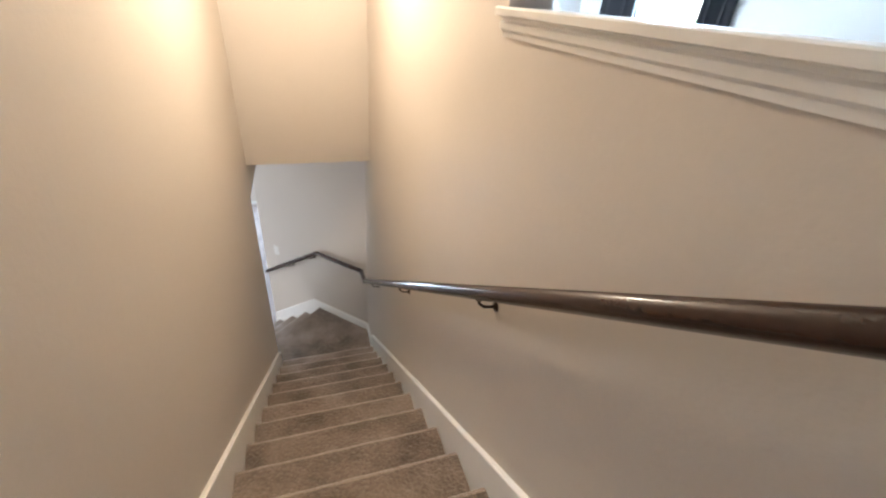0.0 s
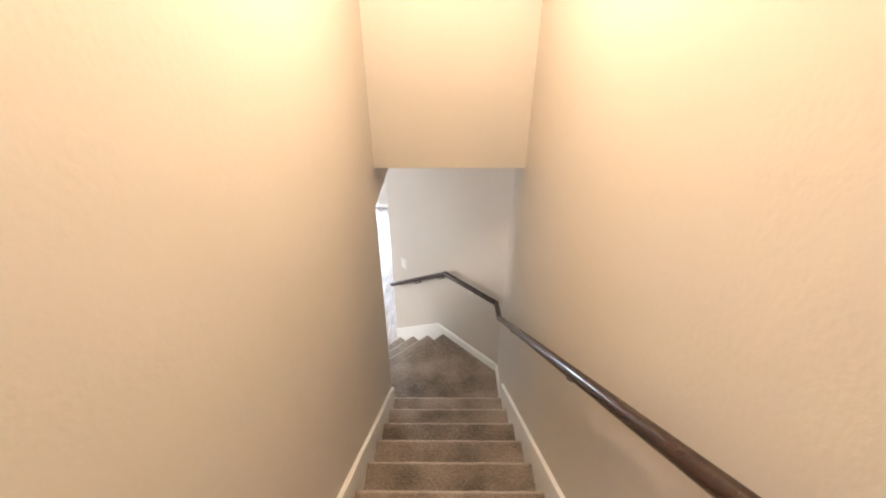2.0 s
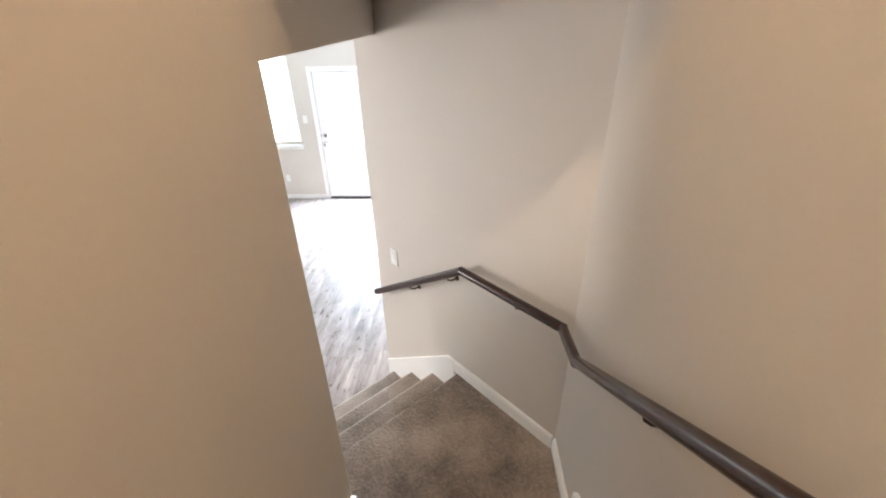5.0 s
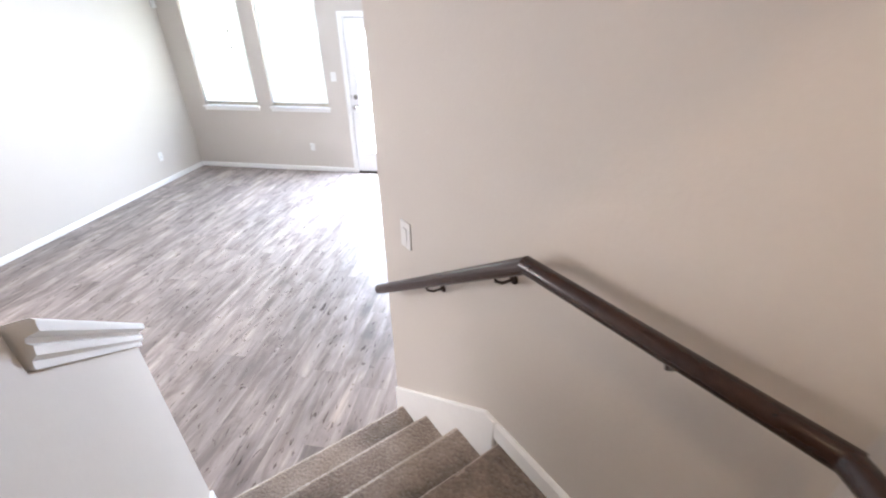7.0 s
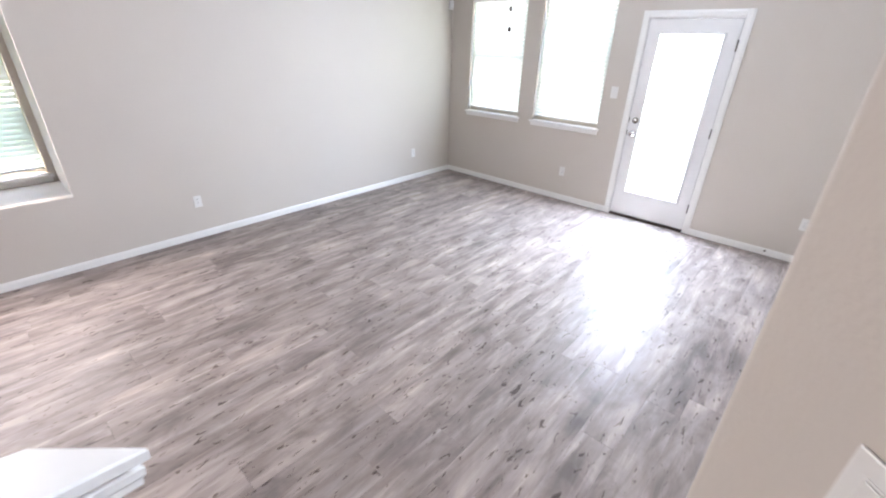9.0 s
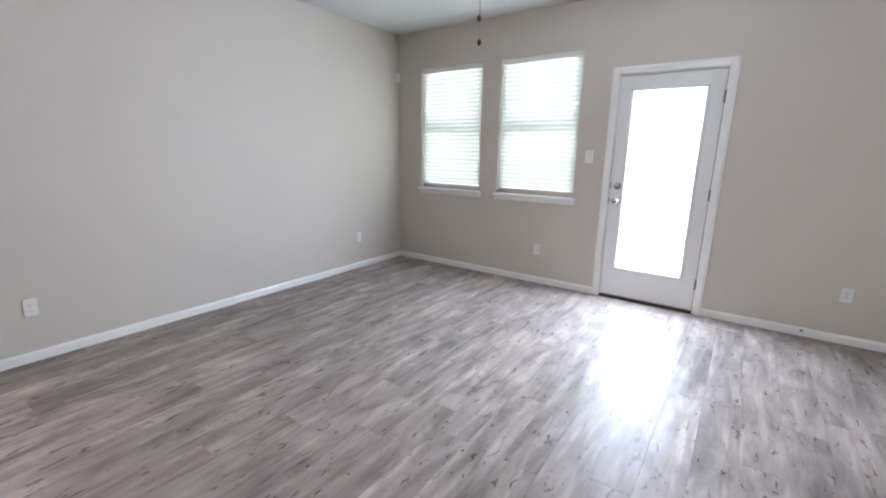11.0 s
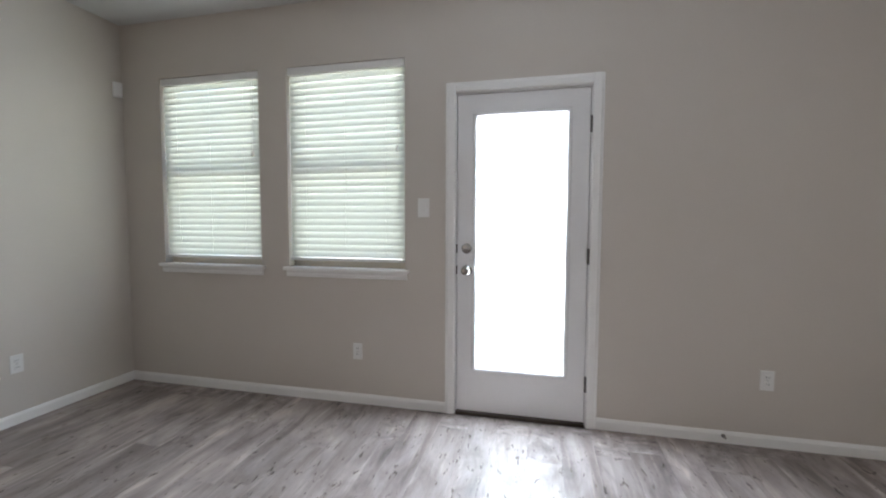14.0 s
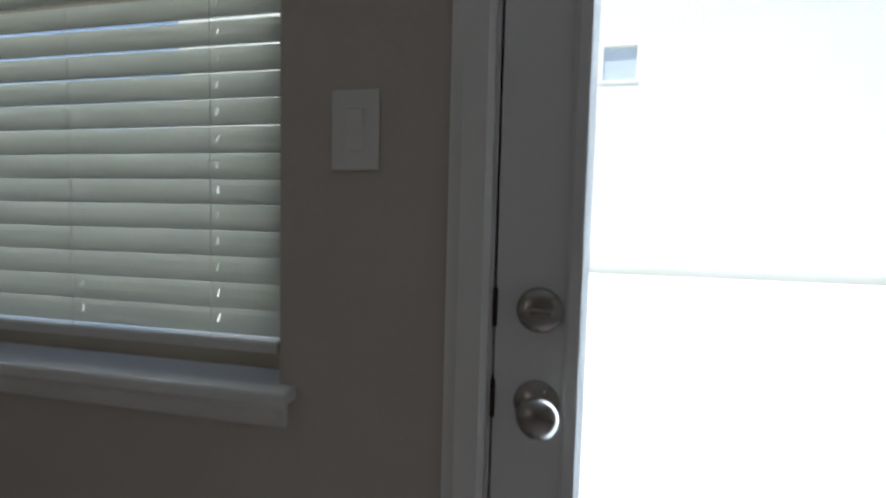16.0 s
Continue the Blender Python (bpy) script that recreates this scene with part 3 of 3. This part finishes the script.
def bracket(at_rail, wall_dir, gap, along):
    """A cast bracket: rose on the wall, curved arm, saddle under the rail."""
    w = Vector(wall_dir)
    top = Vector(at_rail)
    rose = top + w * (gap - 0.002) + Vector((0, 0, -0.062))
    bm = bmesh.new()
    m = Matrix.Translation(rose) @ w.to_track_quat("-Z", "Y").to_matrix().to_4x4()
    lathe([(0.017, 0.0), (0.017, 0.003), (0.012, 0.007), (0.006, 0.009)], m, 14, bm)
    tube([rose - w * 0.008, rose - w * gap * 0.6 + Vector((0, 0, 0.004)), rose - w * gap * 0.9 + Vector((0, 0, 0.020)), top + Vector((0, 0, -0.026))], 0.0048, 8, bm)
    br = part("bracket", bm, BRONZE, rail, smooth=True)
    d = Vector(along).normalized()
    strap = tube([top - d * 0.022 + Vector((0, 0, -0.0245)), top + d * 0.022 + Vector((0, 0, -0.0245))], 0.006, 10, squash=0.4)
    part("saddle", strap, BRONZE, br, smooth=True)
    for o in (-0.015, 0.015):
        part("screw", lathe([(0.0035, -0.0035), (0.0035, 0.0)], Matrix.Translation(top + d * o + Vector((0, 0, -0.0265))), 8), NICKEL, br)


for y in (-1.715, -0.675, 0.39):
    bracket((xr, y, slope_z(y)), (1, 0, 0), OFF, (0, 1, -0.6853))
for s in (0.38,):
    bracket(at(s, cr, RZ), N, GAP, U)
for s in (0.862, 1.225):
    bracket(at(s, cr, RZ - RAIL_DROP * (s - S_RAIL)), N, GAP, U - Vector((0, 0, RAIL_DROP)))


# ---- garden door ----
door = tagged(new("door_1"), "white full-glass patio door, closed, in a white frame", "door", kind="structure")
SX0, SX1, SZ0, SZ1 = -1.760, -0.960, 0.026, 2.056
yd = yn + 0.006
slab = boxes((SX0, yd, SZ0, GLASS_X[0] - 0.012, yd + 0.044, SZ1), (GLASS_X[1] + 0.012, yd, SZ0, SX1, yd + 0.044, SZ1),
             (GLASS_X[0] - 0.012, yd, SZ0, GLASS_X[1] + 0.012, yd + 0.044, GLASS_Z[0] - 0.012), (GLASS_X[0] - 0.012, yd, GLASS_Z[1] + 0.012, GLASS_X[1] + 0.012, yd + 0.044, SZ1))
part("slab", slab, DOOR, door, "smooth white painted door slab")
g0, g1, h0, h1 = GLASS_X[0], GLASS_X[1], GLASS_Z[0], GLASS_Z[1]
bead = [(-0.016, 0.0), (0.014, 0.0), (0.014, 0.004), (0.004, 0.012), (-0.012, 0.012), (-0.016, 0.008)]
for aa, bb, side in (((g0, yd, h0), (g0, yd, h1), (1, 0, 0)), ((g1, yd, h0), (g1, yd, h1), (-1, 0, 0)), ((g0 - 0.016, yd, h0), (g1 + 0.016, yd, h0), (0, 0, 1)), ((g0 - 0.016, yd, h1), (g1 + 0.016, yd, h1), (0, 0, -1))):
    gb = part("glazing_bead", extrude_profile(bead, aa, bb, side, (0, -1, 0)), DOOR, door)
part("pane", boxes((g0, yd + 0.018, h0, g1, yd + 0.024, h1)), GLASS, door, "clear glass pane").visible_shadow = False
for sx in (g0 - 0.004, g1 + 0.004):
    for i in range(6):
        z = h0 + 0.12 + i * (h1 - h0 - 0.24) / 5
        part("screw_plug", lathe([(0.005, 0.0), (0.005, 0.002)], Matrix.Translation((sx, yd - 0.0115, z)) @ Euler((radians(90), 0, 0)).to_matrix().to_4x4(), 10), PLASTIC, door)
jamb = boxes((D0, yn + 0.002, 0.0, SX0 - 0.004, yn + 0.15, DTOP), (SX1 + 0.004, yn + 0.002, 0.0, D1, yn + 0.15, DTOP), (SX0 - 0.004, yn + 0.002, SZ1 + 0.004, SX1 + 0.004, yn + 0.15, DTOP))
part("jamb", jamb, DOOR, door)
part("door_stop_strip", boxes((SX0 - 0.008, yd + 0.047, 0.024, SX0 + 0.014, yd + 0.06, SZ1 + 0.003), (SX1 - 0.014, yd + 0.047, 0.024, SX1 + 0.008, yd + 0.06, SZ1 + 0.008), (SX0 + 0.014, yd + 0.047, SZ1 - 0.012, SX1 - 0.014, yd + 0.06, SZ1 + 0.003)), DARK, door, "dark weatherstrip")
cprof = [(0, 0), (0, 0.012), (0.010, 0.017), (0.045, 0.017), (0.056, 0.012), (0.064, 0.010), (0.064, 0)]
i0, i1, it = SX0 - 0.010, SX1 + 0.010, SZ1 + 0.012
part("casing", extrude_profile(cprof, (i0, yn, 0), (i0, yn, it + 0.064), (-1, 0, 0), (0, -1, 0)), TRIM, door)
part("casing", extrude_profile(cprof, (i1, yn, 0), (i1, yn, it + 0.064), (1, 0, 0), (0, -1, 0)), TRIM, door)
part("casing", extrude_profile(cprof, (i0 - 0.0005, yn - 0.0005, it), (i1 + 0.0005, yn - 0.0005, it), (0, 0, 1), (0, -1, 0)), TRIM, door)
part("threshold", boxes((SX0 - 0.003, yn - 0.02, 0.0, SX1 + 0.003, yn + 0.15, 0.022), bevel=0.005), THRESH, door, "dark bronze door threshold")
for z in (0.27, 1.055, 1.84):
    bm = boxes((SX1 - 0.002, yn - 0.003, z - 0.045, SX1 + 0.012, yn + 0.004, z + 0.045), bevel=0.001)
    lathe([(0.0075, -0.048), (0.0075, 0.048)], Matrix.Translation((SX1 + 0.004, yn - 0.008, z)), 10, bm)
    part("hinge", bm, HINGE, door, "dark steel hinge")
face = Euler((radians(90), 0, 0)).to_matrix().to_4x4()
KX = -1.697
knob = part("knob", lathe([(0.033, 0.0), (0.033, 0.006), (0.024, 0.012), (0.012, 0.016), (0.011, 0.030), (0.018, 0.036), (0.027, 0.044), (0.029, 0.053), (0.026, 0.062), (0.017, 0.067), (0.004, 0.068)], Matrix.Translation((KX, yd, 0.952)) @ face, 28), NICKEL, door, "round satin nickel door knob", True)
dead = part("deadbolt", lathe([(0.033, 0.0), (0.033, 0.008), (0.029, 0.014), (0.020, 0.017), (0.004, 0.018)], Matrix.Translation((KX, yd, 1.090)) @ face, 28), NICKEL, door, "round satin nickel deadbolt", True)
part("thumb_turn", boxes((KX - 0.018, yd - 0.034, 1.083, KX + 0.018, yd - 0.016, 1.097), bevel=0.004), NICKEL, dead)
for z in (0.952, 1.090):
    part("strike_edge", boxes((SX0 - 0.0045, yd - 0.006, z - 0.028, SX0 + 0.002, yd + 0.02, z + 0.028)), BRONZE, door)


# ---- windows and blinds ----
def make_window(name, w, h, label):
    """A single-hung window in its recess, facing -y, with its base corner at the origin; the wall's face is y = 0."""
    win = tagged(new(name), label, "window", kind="structure")
    f = 0.045
    y0, y1 = 0.068, 0.125
    part("frame", boxes((0, y0, 0, f, y1, h), (w - f, y0, 0, w, y1, h), (f, y0, 0, w - f, y1, f), (f, y0, h - f, w - f, y1, h)), VINYL, win, "almond vinyl window frame")
    part("meeting_rail", boxes((f, y0 + 0.005, h * 0.5 - 0.022, w - f, y1 - 0.005, h * 0.5 + 0.022), bevel=0.003), VINYL, win)
    for a, b in ((f, h * 0.5 - 0.022), (h * 0.5 + 0.022, h - f)):
        pn = part("pane", boxes((f, 0.098, a, w - f, 0.102, b)), GLASS, win)
        pn.visible_shadow = False
    part("sill", boxes((-0.030, -0.038, -0.020, w + 0.030, 0.067, 0.004), bevel=0.005), TRIM, win, "white painted window stool")
    ap = [(0, 0), (0.010, 0.0), (0.014, 0.012), (0.014, 0.030), (0.020, 0.038), (0.020, 0.044), (0, 0.044)]
    part("apron", extrude_profile(ap, (-0.014, 0, -0.0645), (w + 0.014, 0, -0.0645), (0, -1, 0)), TRIM, win, "white moulded apron")
    return win


def make_blind(w, h, tilt, pitch=0.0435):
    """A two-inch slatted blind hung in a recess w wide and h high, its bottom rail clear of the sill."""
    bl = tagged(new("window_blind"), "white slatted blind, lowered and tilted nearly shut", "blind", group="window blinds")
    yb = 0.032
    part("headrail", boxes((0.006, yb - 0.026, h - 0.050, w - 0.006, yb + 0.026, h - 0.002), bevel=0.003), PLASTIC, bl)
    bottom = 0.062
    n = int((h - 0.060 - bottom - 0.03) / pitch)
    ca, sa = math.cos(tilt), math.sin(tilt)
    bm = bmesh.new()
    ring = []
    stations = [0.010] + [w * fx + d for fx in (0.16, 0.5, 0.84) for d in (-0.002, 0.002)] + [w - 0.010]
    for x in stations:
        top, low = [], []
        for v in (-1.0, -0.3, 0.0, 0.3, 1.0):
            o, c = 0.0252 * v, 0.0026 * (1 - v * v)
            for lst, t in ((top, 0.0014), (low, -0.0014)):
                oy, oz = o, c + t
                lst.append(bm.verts.new((x, oy * ca - oz * sa, oy * sa + oz * ca)))
        ring.append(top + low[::-1])
    k = len(ring[0])
    for i, (r0, r1) in enumerate(zip(ring, ring[1:])):
        slot = i in (1, 3, 5)              # the cord's slots go right through
        for j in range(k):
            if not (slot and j in (1, 2, 6, 7)):
                bm.faces.new((r0[j], r0[(j + 1) % k], r1[(j + 1) % k], r1[j]))
        if slot:
            for j in (1, 3):
                bm.faces.new((r0[j], r0[k - 1 - j], r1[k - 1 - j], r1[j]))
    bm.faces.new(ring[0])
    bm.faces.new(ring[-1][::-1])
    first = part("slat", bm, SLAT, bl)
    rnd = random.Random(7)
    z0 = bottom + 0.036
    first.location = (0, yb, z0)
    for i in range(1, n):
        s = new("slat", first.data)
        s.parent = bl
        s.location = (rnd.uniform(-0.0015, 0.0015), yb, z0 + i * (h - 0.075 - z0) / (n - 1))
        s.rotation_euler = (rnd.uniform(-0.02, 0.02), rnd.uniform(-0.0015, 0.0015), 0)
    part("bottom_rail", boxes((0.010, yb - 0.026, bottom - 0.012, w - 0.010, yb + 0.026, bottom + 0.008), bevel=0.004), PLASTIC, bl)
    for fx in (0.16, 0.5, 0.84):
        cd = bmesh.new()
        for dy in (-0.021, 0.021):
            tube([(w * fx, yb + dy, bottom), (w * fx, yb + dy, h - 0.05)], 0.0007, 6, cd)
        part("ladder_cord", cd, PLASTIC, bl)
    tz = h * 0.60
    cd = tube([(w - 0.055, yb - 0.031, h - 0.05), (w - 0.052, yb - 0.033, tz)], 0.0011, 6)
    tube([(w - 0.040, yb - 0.031, h - 0.05), (w - 0.043, yb - 0.033, tz + 0.02)], 0.0011, 6, cd)
    cord = part("pull_cord", cd, PLASTIC, bl)
    part("tassel", lathe([(0.003, 0.0), (0.008, -0.008), (0.011, -0.040), (0.007, -0.044)], Matrix.Translation((w - 0.052, yb - 0.033, tz)), 10), PLASTIC, cord)
    return bl


TILT = radians(71)
for i, (x0, x1) in enumerate(W):
    w, h = x1 - x0, WZ[1] - WZ[0]
    win = make_window("window_%d" % (i + 1), w, h, "single-hung window in a plain plastered recess")
    win.matrix_world = Matrix.Translation((x0, yn, WZ[0]))
    bl = make_blind(w, h, TILT)
    bl.matrix_world = Matrix.Translation((x0, yn, WZ[0]))
w, h = SIDE_W[1] - SIDE_W[0], SIDE_Z[1] - SIDE_Z[0]
turn = pose(NICHE_X, SIDE_W[0], SIDE_Z[0], 0, 0, 90)
win = make_window("window_3", w, h, "single-hung window at the back of a deep niche")
win.matrix_world = turn
bl = make_blind(w, h, TILT)
bl.matrix_world = turn


# ---- upstairs window ----
uw = tagged(new("window_4"), "bright upstairs window with a dark frame", "window", kind="structure")
part("frame", boxes((3.62, 0.33, 3.85, 3.68, 0.37, 5.25), (3.62, 1.14, 3.85, 3.68, 1.18, 5.25), (3.62, 0.37, 3.85, 3.68, 1.14, 3.89), (3.62, 0.37, 5.21, 3.68, 1.14, 5.25)), TRIM, uw)
part("pane", boxes((3.648, 0.37, 3.89, 3.652, 1.14, 5.21)), GLASS, uw).visible_shadow = False


def curtain(y0, y1):
    cu = bmesh.new()
    rows = []
    for k in range(25):
        y = y0 + (y1 - y0) * k / 24
        x = 3.55 + 0.022 * math.sin(k * 1.7)
        rows.append([cu.verts.new((x + dx, y, z)) for dx, z in ((0, 3.3), (0, 5.4), (0.006, 5.4), (0.006, 3.3))])
    for r0, r1 in zip(rows, rows[1:]):
        for j in range(4):
            cu.faces.new((r0[j], r0[(j + 1) % 4], r1[(j + 1) % 4], r1[j]))
    cu.faces.new(rows[0])
    cu.faces.new(rows[-1][::-1])
    return tagged(mesh_ob("curtain", cu, CURTAIN, smooth=True), "dark cloth curtain beside the upstairs window", "curtain", group="upstairs curtains")


curtain(1.12, 1.62)
curtain(0.06, 0.36)


# ---- fixtures ----
def outlet(m):
    ob = tagged(new("wall_outlet"), "white duplex wall outlet", "outlet", group="wall outlets")
    part("plate", boxes((-0.035, -0.006, -0.057, 0.035, 0.0, 0.057), bevel=0.003), PLASTIC, ob)
    for z in (-0.020, 0.020):
        soc = part("socket", boxes((-0.016, -0.0085, z - 0.014, 0.016, -0.005, z + 0.014), bevel=0.002), PLASTIC, ob)
        part("slot", boxes((-0.008, -0.0092, z - 0.004, -0.006, -0.008, z + 0.006), (0.006, -0.0092, z - 0.004, 0.008, -0.008, z + 0.006)), DARK, soc)
    part("screw", lathe([(0.003, 0), (0.003, 0.001)], Matrix.Translation((0, -0.006, 0)) @ face, 8), NICKEL, ob)
    ob.matrix_world = m
    return ob


def light_switch(m):
    ob = tagged(new("light_switch"), "white rocker light switch in a white plate", "light switch", group="light switches")
    part("plate", boxes((-0.039, -0.006, -0.061, 0.039, 0.0, 0.061), bevel=0.003), PLASTIC, ob)
    part("bezel", boxes((-0.0175, -0.0075, -0.034, 0.0175, -0.0055, 0.034), bevel=0.001), PLASTIC, ob)
    rk = boxes((-0.0145, -0.0085, -0.031, 0.0145, -0.006, 0.031), bevel=0.002)
    for v in rk.verts:
        if v.co.z > 0 and v.co.y < -0.0075:
            v.co.y -= 0.0018
    part("rocker", rk, PLASTIC, ob)
    for z in (-0.048, 0.048):
        part("screw", lathe([(0.003, 0), (0.003, 0.001)], Matrix.Translation((0, -0.006, z)) @ face, 8), PLASTIC, ob)
    ob.matrix_world = m
    return ob


outlet(Matrix.Translation((-2.454, yn, 0.366)))
outlet(Matrix.Translation((0.010, yn, 0.380)))
outlet(pose(ROOM_W, 5.738, 0.374, 0, 0, 90))
outlet(pose(ROOM_W, 2.86, 0.365, 0, 0, 90))
light_switch(Matrix.Translation((-1.982, yn, 1.351)))
q = at(1.492, C_R, 1.347)
light_switch(pose(q.x, q.y, q.z, 0, 0, 44 - 90))

sensor = tagged(new("alarm_sensor"), "small white alarm sensor high on the wall", "sensor")
part("case", boxes((0.0, -0.030, -0.055, 0.035, 0.030, 0.055), bevel=0.008), PLASTIC, sensor)
part("lens", boxes((0.034, -0.020, -0.040, 0.040, 0.020, 0.005), bevel=0.004), PLASTIC, sensor, "ribbed white lens")
sensor.matrix_world = pose(ROOM_W + 0.008, 6.452, 2.245, 0, 0, -30)

stop = tagged(new("door_stop"), "spring door stop on the skirting board", "door stop")
part("spring", lathe([(0.011, 0.0), (0.011, 0.006), (0.005, 0.008), (0.005, 0.055)], Matrix.Translation((-0.20, yn - 0.014, 0.045)) @ face, 12), NICKEL, stop)
part("rubber_tip", lathe([(0.008, 0.0), (0.008, 0.014)], Matrix.Translation((-0.20, yn - 0.069, 0.045)) @ face, 12), PLASTIC, stop)

# ceiling fan
FX, FY = -1.845, 4.20
fan = tagged(new("ceiling_fan"), "brown-bladed ceiling fan with a white glass bowl light", "ceiling fan")
fm = Matrix.Translation((FX, FY, 0))
part("canopy", lathe([(0.065, 2.738), (0.062, 2.715), (0.030, 2.690), (0.014, 2.684)], fm, 24), NICKEL, fan, smooth=True)
part("motor_housing", lathe([(0.014, 2.70), (0.06, 2.69), (0.115, 2.675), (0.125, 2.64), (0.115, 2.605), (0.07, 2.585), (0.05, 2.565)], fm, 28), NICKEL, fan, "satin nickel motor housing", True)
part("light_collar", lathe([(0.050, 2.585), (0.075, 2.560), (0.080, 2.545)], fm, 24), NICKEL, fan, smooth=True)
part("bowl", lathe([(0.185, 2.540), (0.190, 2.532), (0.180, 2.500), (0.150, 2.450), (0.105, 2.405), (0.055, 2.383), (0.010, 2.376)], fm, 32), FROST, fan, "frosted white glass bowl", True)
for i in range(5):
    a = radians(14 + 72 * i)
    m = fm @ Matrix.Rotation(a, 4, "Z")
    bl = boxes((0.20, -0.062, 2.628, 0.66, 0.062, 2.635), bevel=0.002)
    for v in bl.verts:
        v.co.z += v.co.y * 0.19
        v.co.y *= 0.85 + 0.25 * (v.co.x - 0.2) / 0.46
    bl.transform(m)
    blade = part("blade", bl, BLADE, fan, "brown wooden fan blade")
    arm = boxes((0.10, -0.016, 2.618, 0.24, 0.016, 2.626), bevel=0.002)
    arm.transform(m)
    part("blade_iron", arm, NICKEL, blade)
for dx, dy, z in ((-0.030, 0.02, 2.005), (0.005, -0.03, 1.885)):
    ch = part("pull_chain", tube([(FX + dx, FY + dy, 2.56), (FX + dx, FY + dy, z + 0.02)], 0.0014, 6), NICKEL, fan)
    part("fob", lathe([(0.004, 0.020), (0.009, 0.014), (0.011, 0.004), (0.008, -0.006), (0.003, -0.009)], Matrix.Translation((FX + dx, FY + dy, z)), 12), BRONZE, ch)

pl = tagged(new("pendant_light"), "glass pendant light hanging over the stair, switched on", "pendant light")
m = Matrix.Translation((0.57, LAMP_Y, 0))
part("canopy", lathe([(0.060, UPPER - 0.001), (0.060, UPPER - 0.012), (0.020, UPPER - 0.030), (0.007, UPPER - 0.035)], m, 24), NICKEL, pl, smooth=True)
part("rod", lathe([(0.006, LAMP_Z + 0.16), (0.006, UPPER - 0.030)], m, 10), NICKEL, pl)
part("socket", lathe([(0.012, LAMP_Z + 0.17), (0.030, LAMP_Z + 0.15), (0.030, LAMP_Z + 0.10), (0.022, LAMP_Z + 0.09)], m, 20), NICKEL, pl, smooth=True)
shade = part("shade", lathe([(0.035, LAMP_Z + 0.15), (0.075, LAMP_Z + 0.10), (0.105, LAMP_Z), (0.110, LAMP_Z - 0.08), (0.108, LAMP_Z - 0.08), (0.102, LAMP_Z), (0.072, LAMP_Z + 0.098), (0.035, LAMP_Z + 0.147)], m, 28), GLASS, pl, "clear glass shade", True)
shade.visible_shadow = False

# ---- floor planks ----
PW, PLEN = 0.182, 1.22
bm = box(bmesh.new(), 0.0003, 0.0004, -0.005, PW - 0.0003, PLEN - 0.0004, 0.0)
top = [e for e in bm.edges if all(abs(v.co.z) < 1e-6 for v in e.verts)]
bmesh.ops.bevel(bm, geom=top, offset=0.0005, segments=1, affect="EDGES")
plank_me = bpy.data.meshes.new("plank")
bm.to_mesh(plank_me)
bm.free()
plank_me.materials.append(PLANK)
floor = tagged(new("floor"), "grey-brown wood-look plank floor", "floor", kind="structure")
rnd = random.Random(3)
x = ROOM_W + 0.002
while x < ROOM_E:
    low = ROOM_S if x < XL - 0.15 else 1.9
    width = min(PW, ROOM_E - x)
    y = low - rnd.uniform(0.05, 0.95) * PLEN
    while y < yn:
        a, b = max(y, low), min(y + PLEN, yn)
        if b - a > 0.04:
            pk = new("plank", plank_me)
            pk.parent = floor
            pk.location = (x, a, 0)
            pk.scale = (width / PW, (b - a) / PLEN, 1)
        y += PLEN
    x += PW
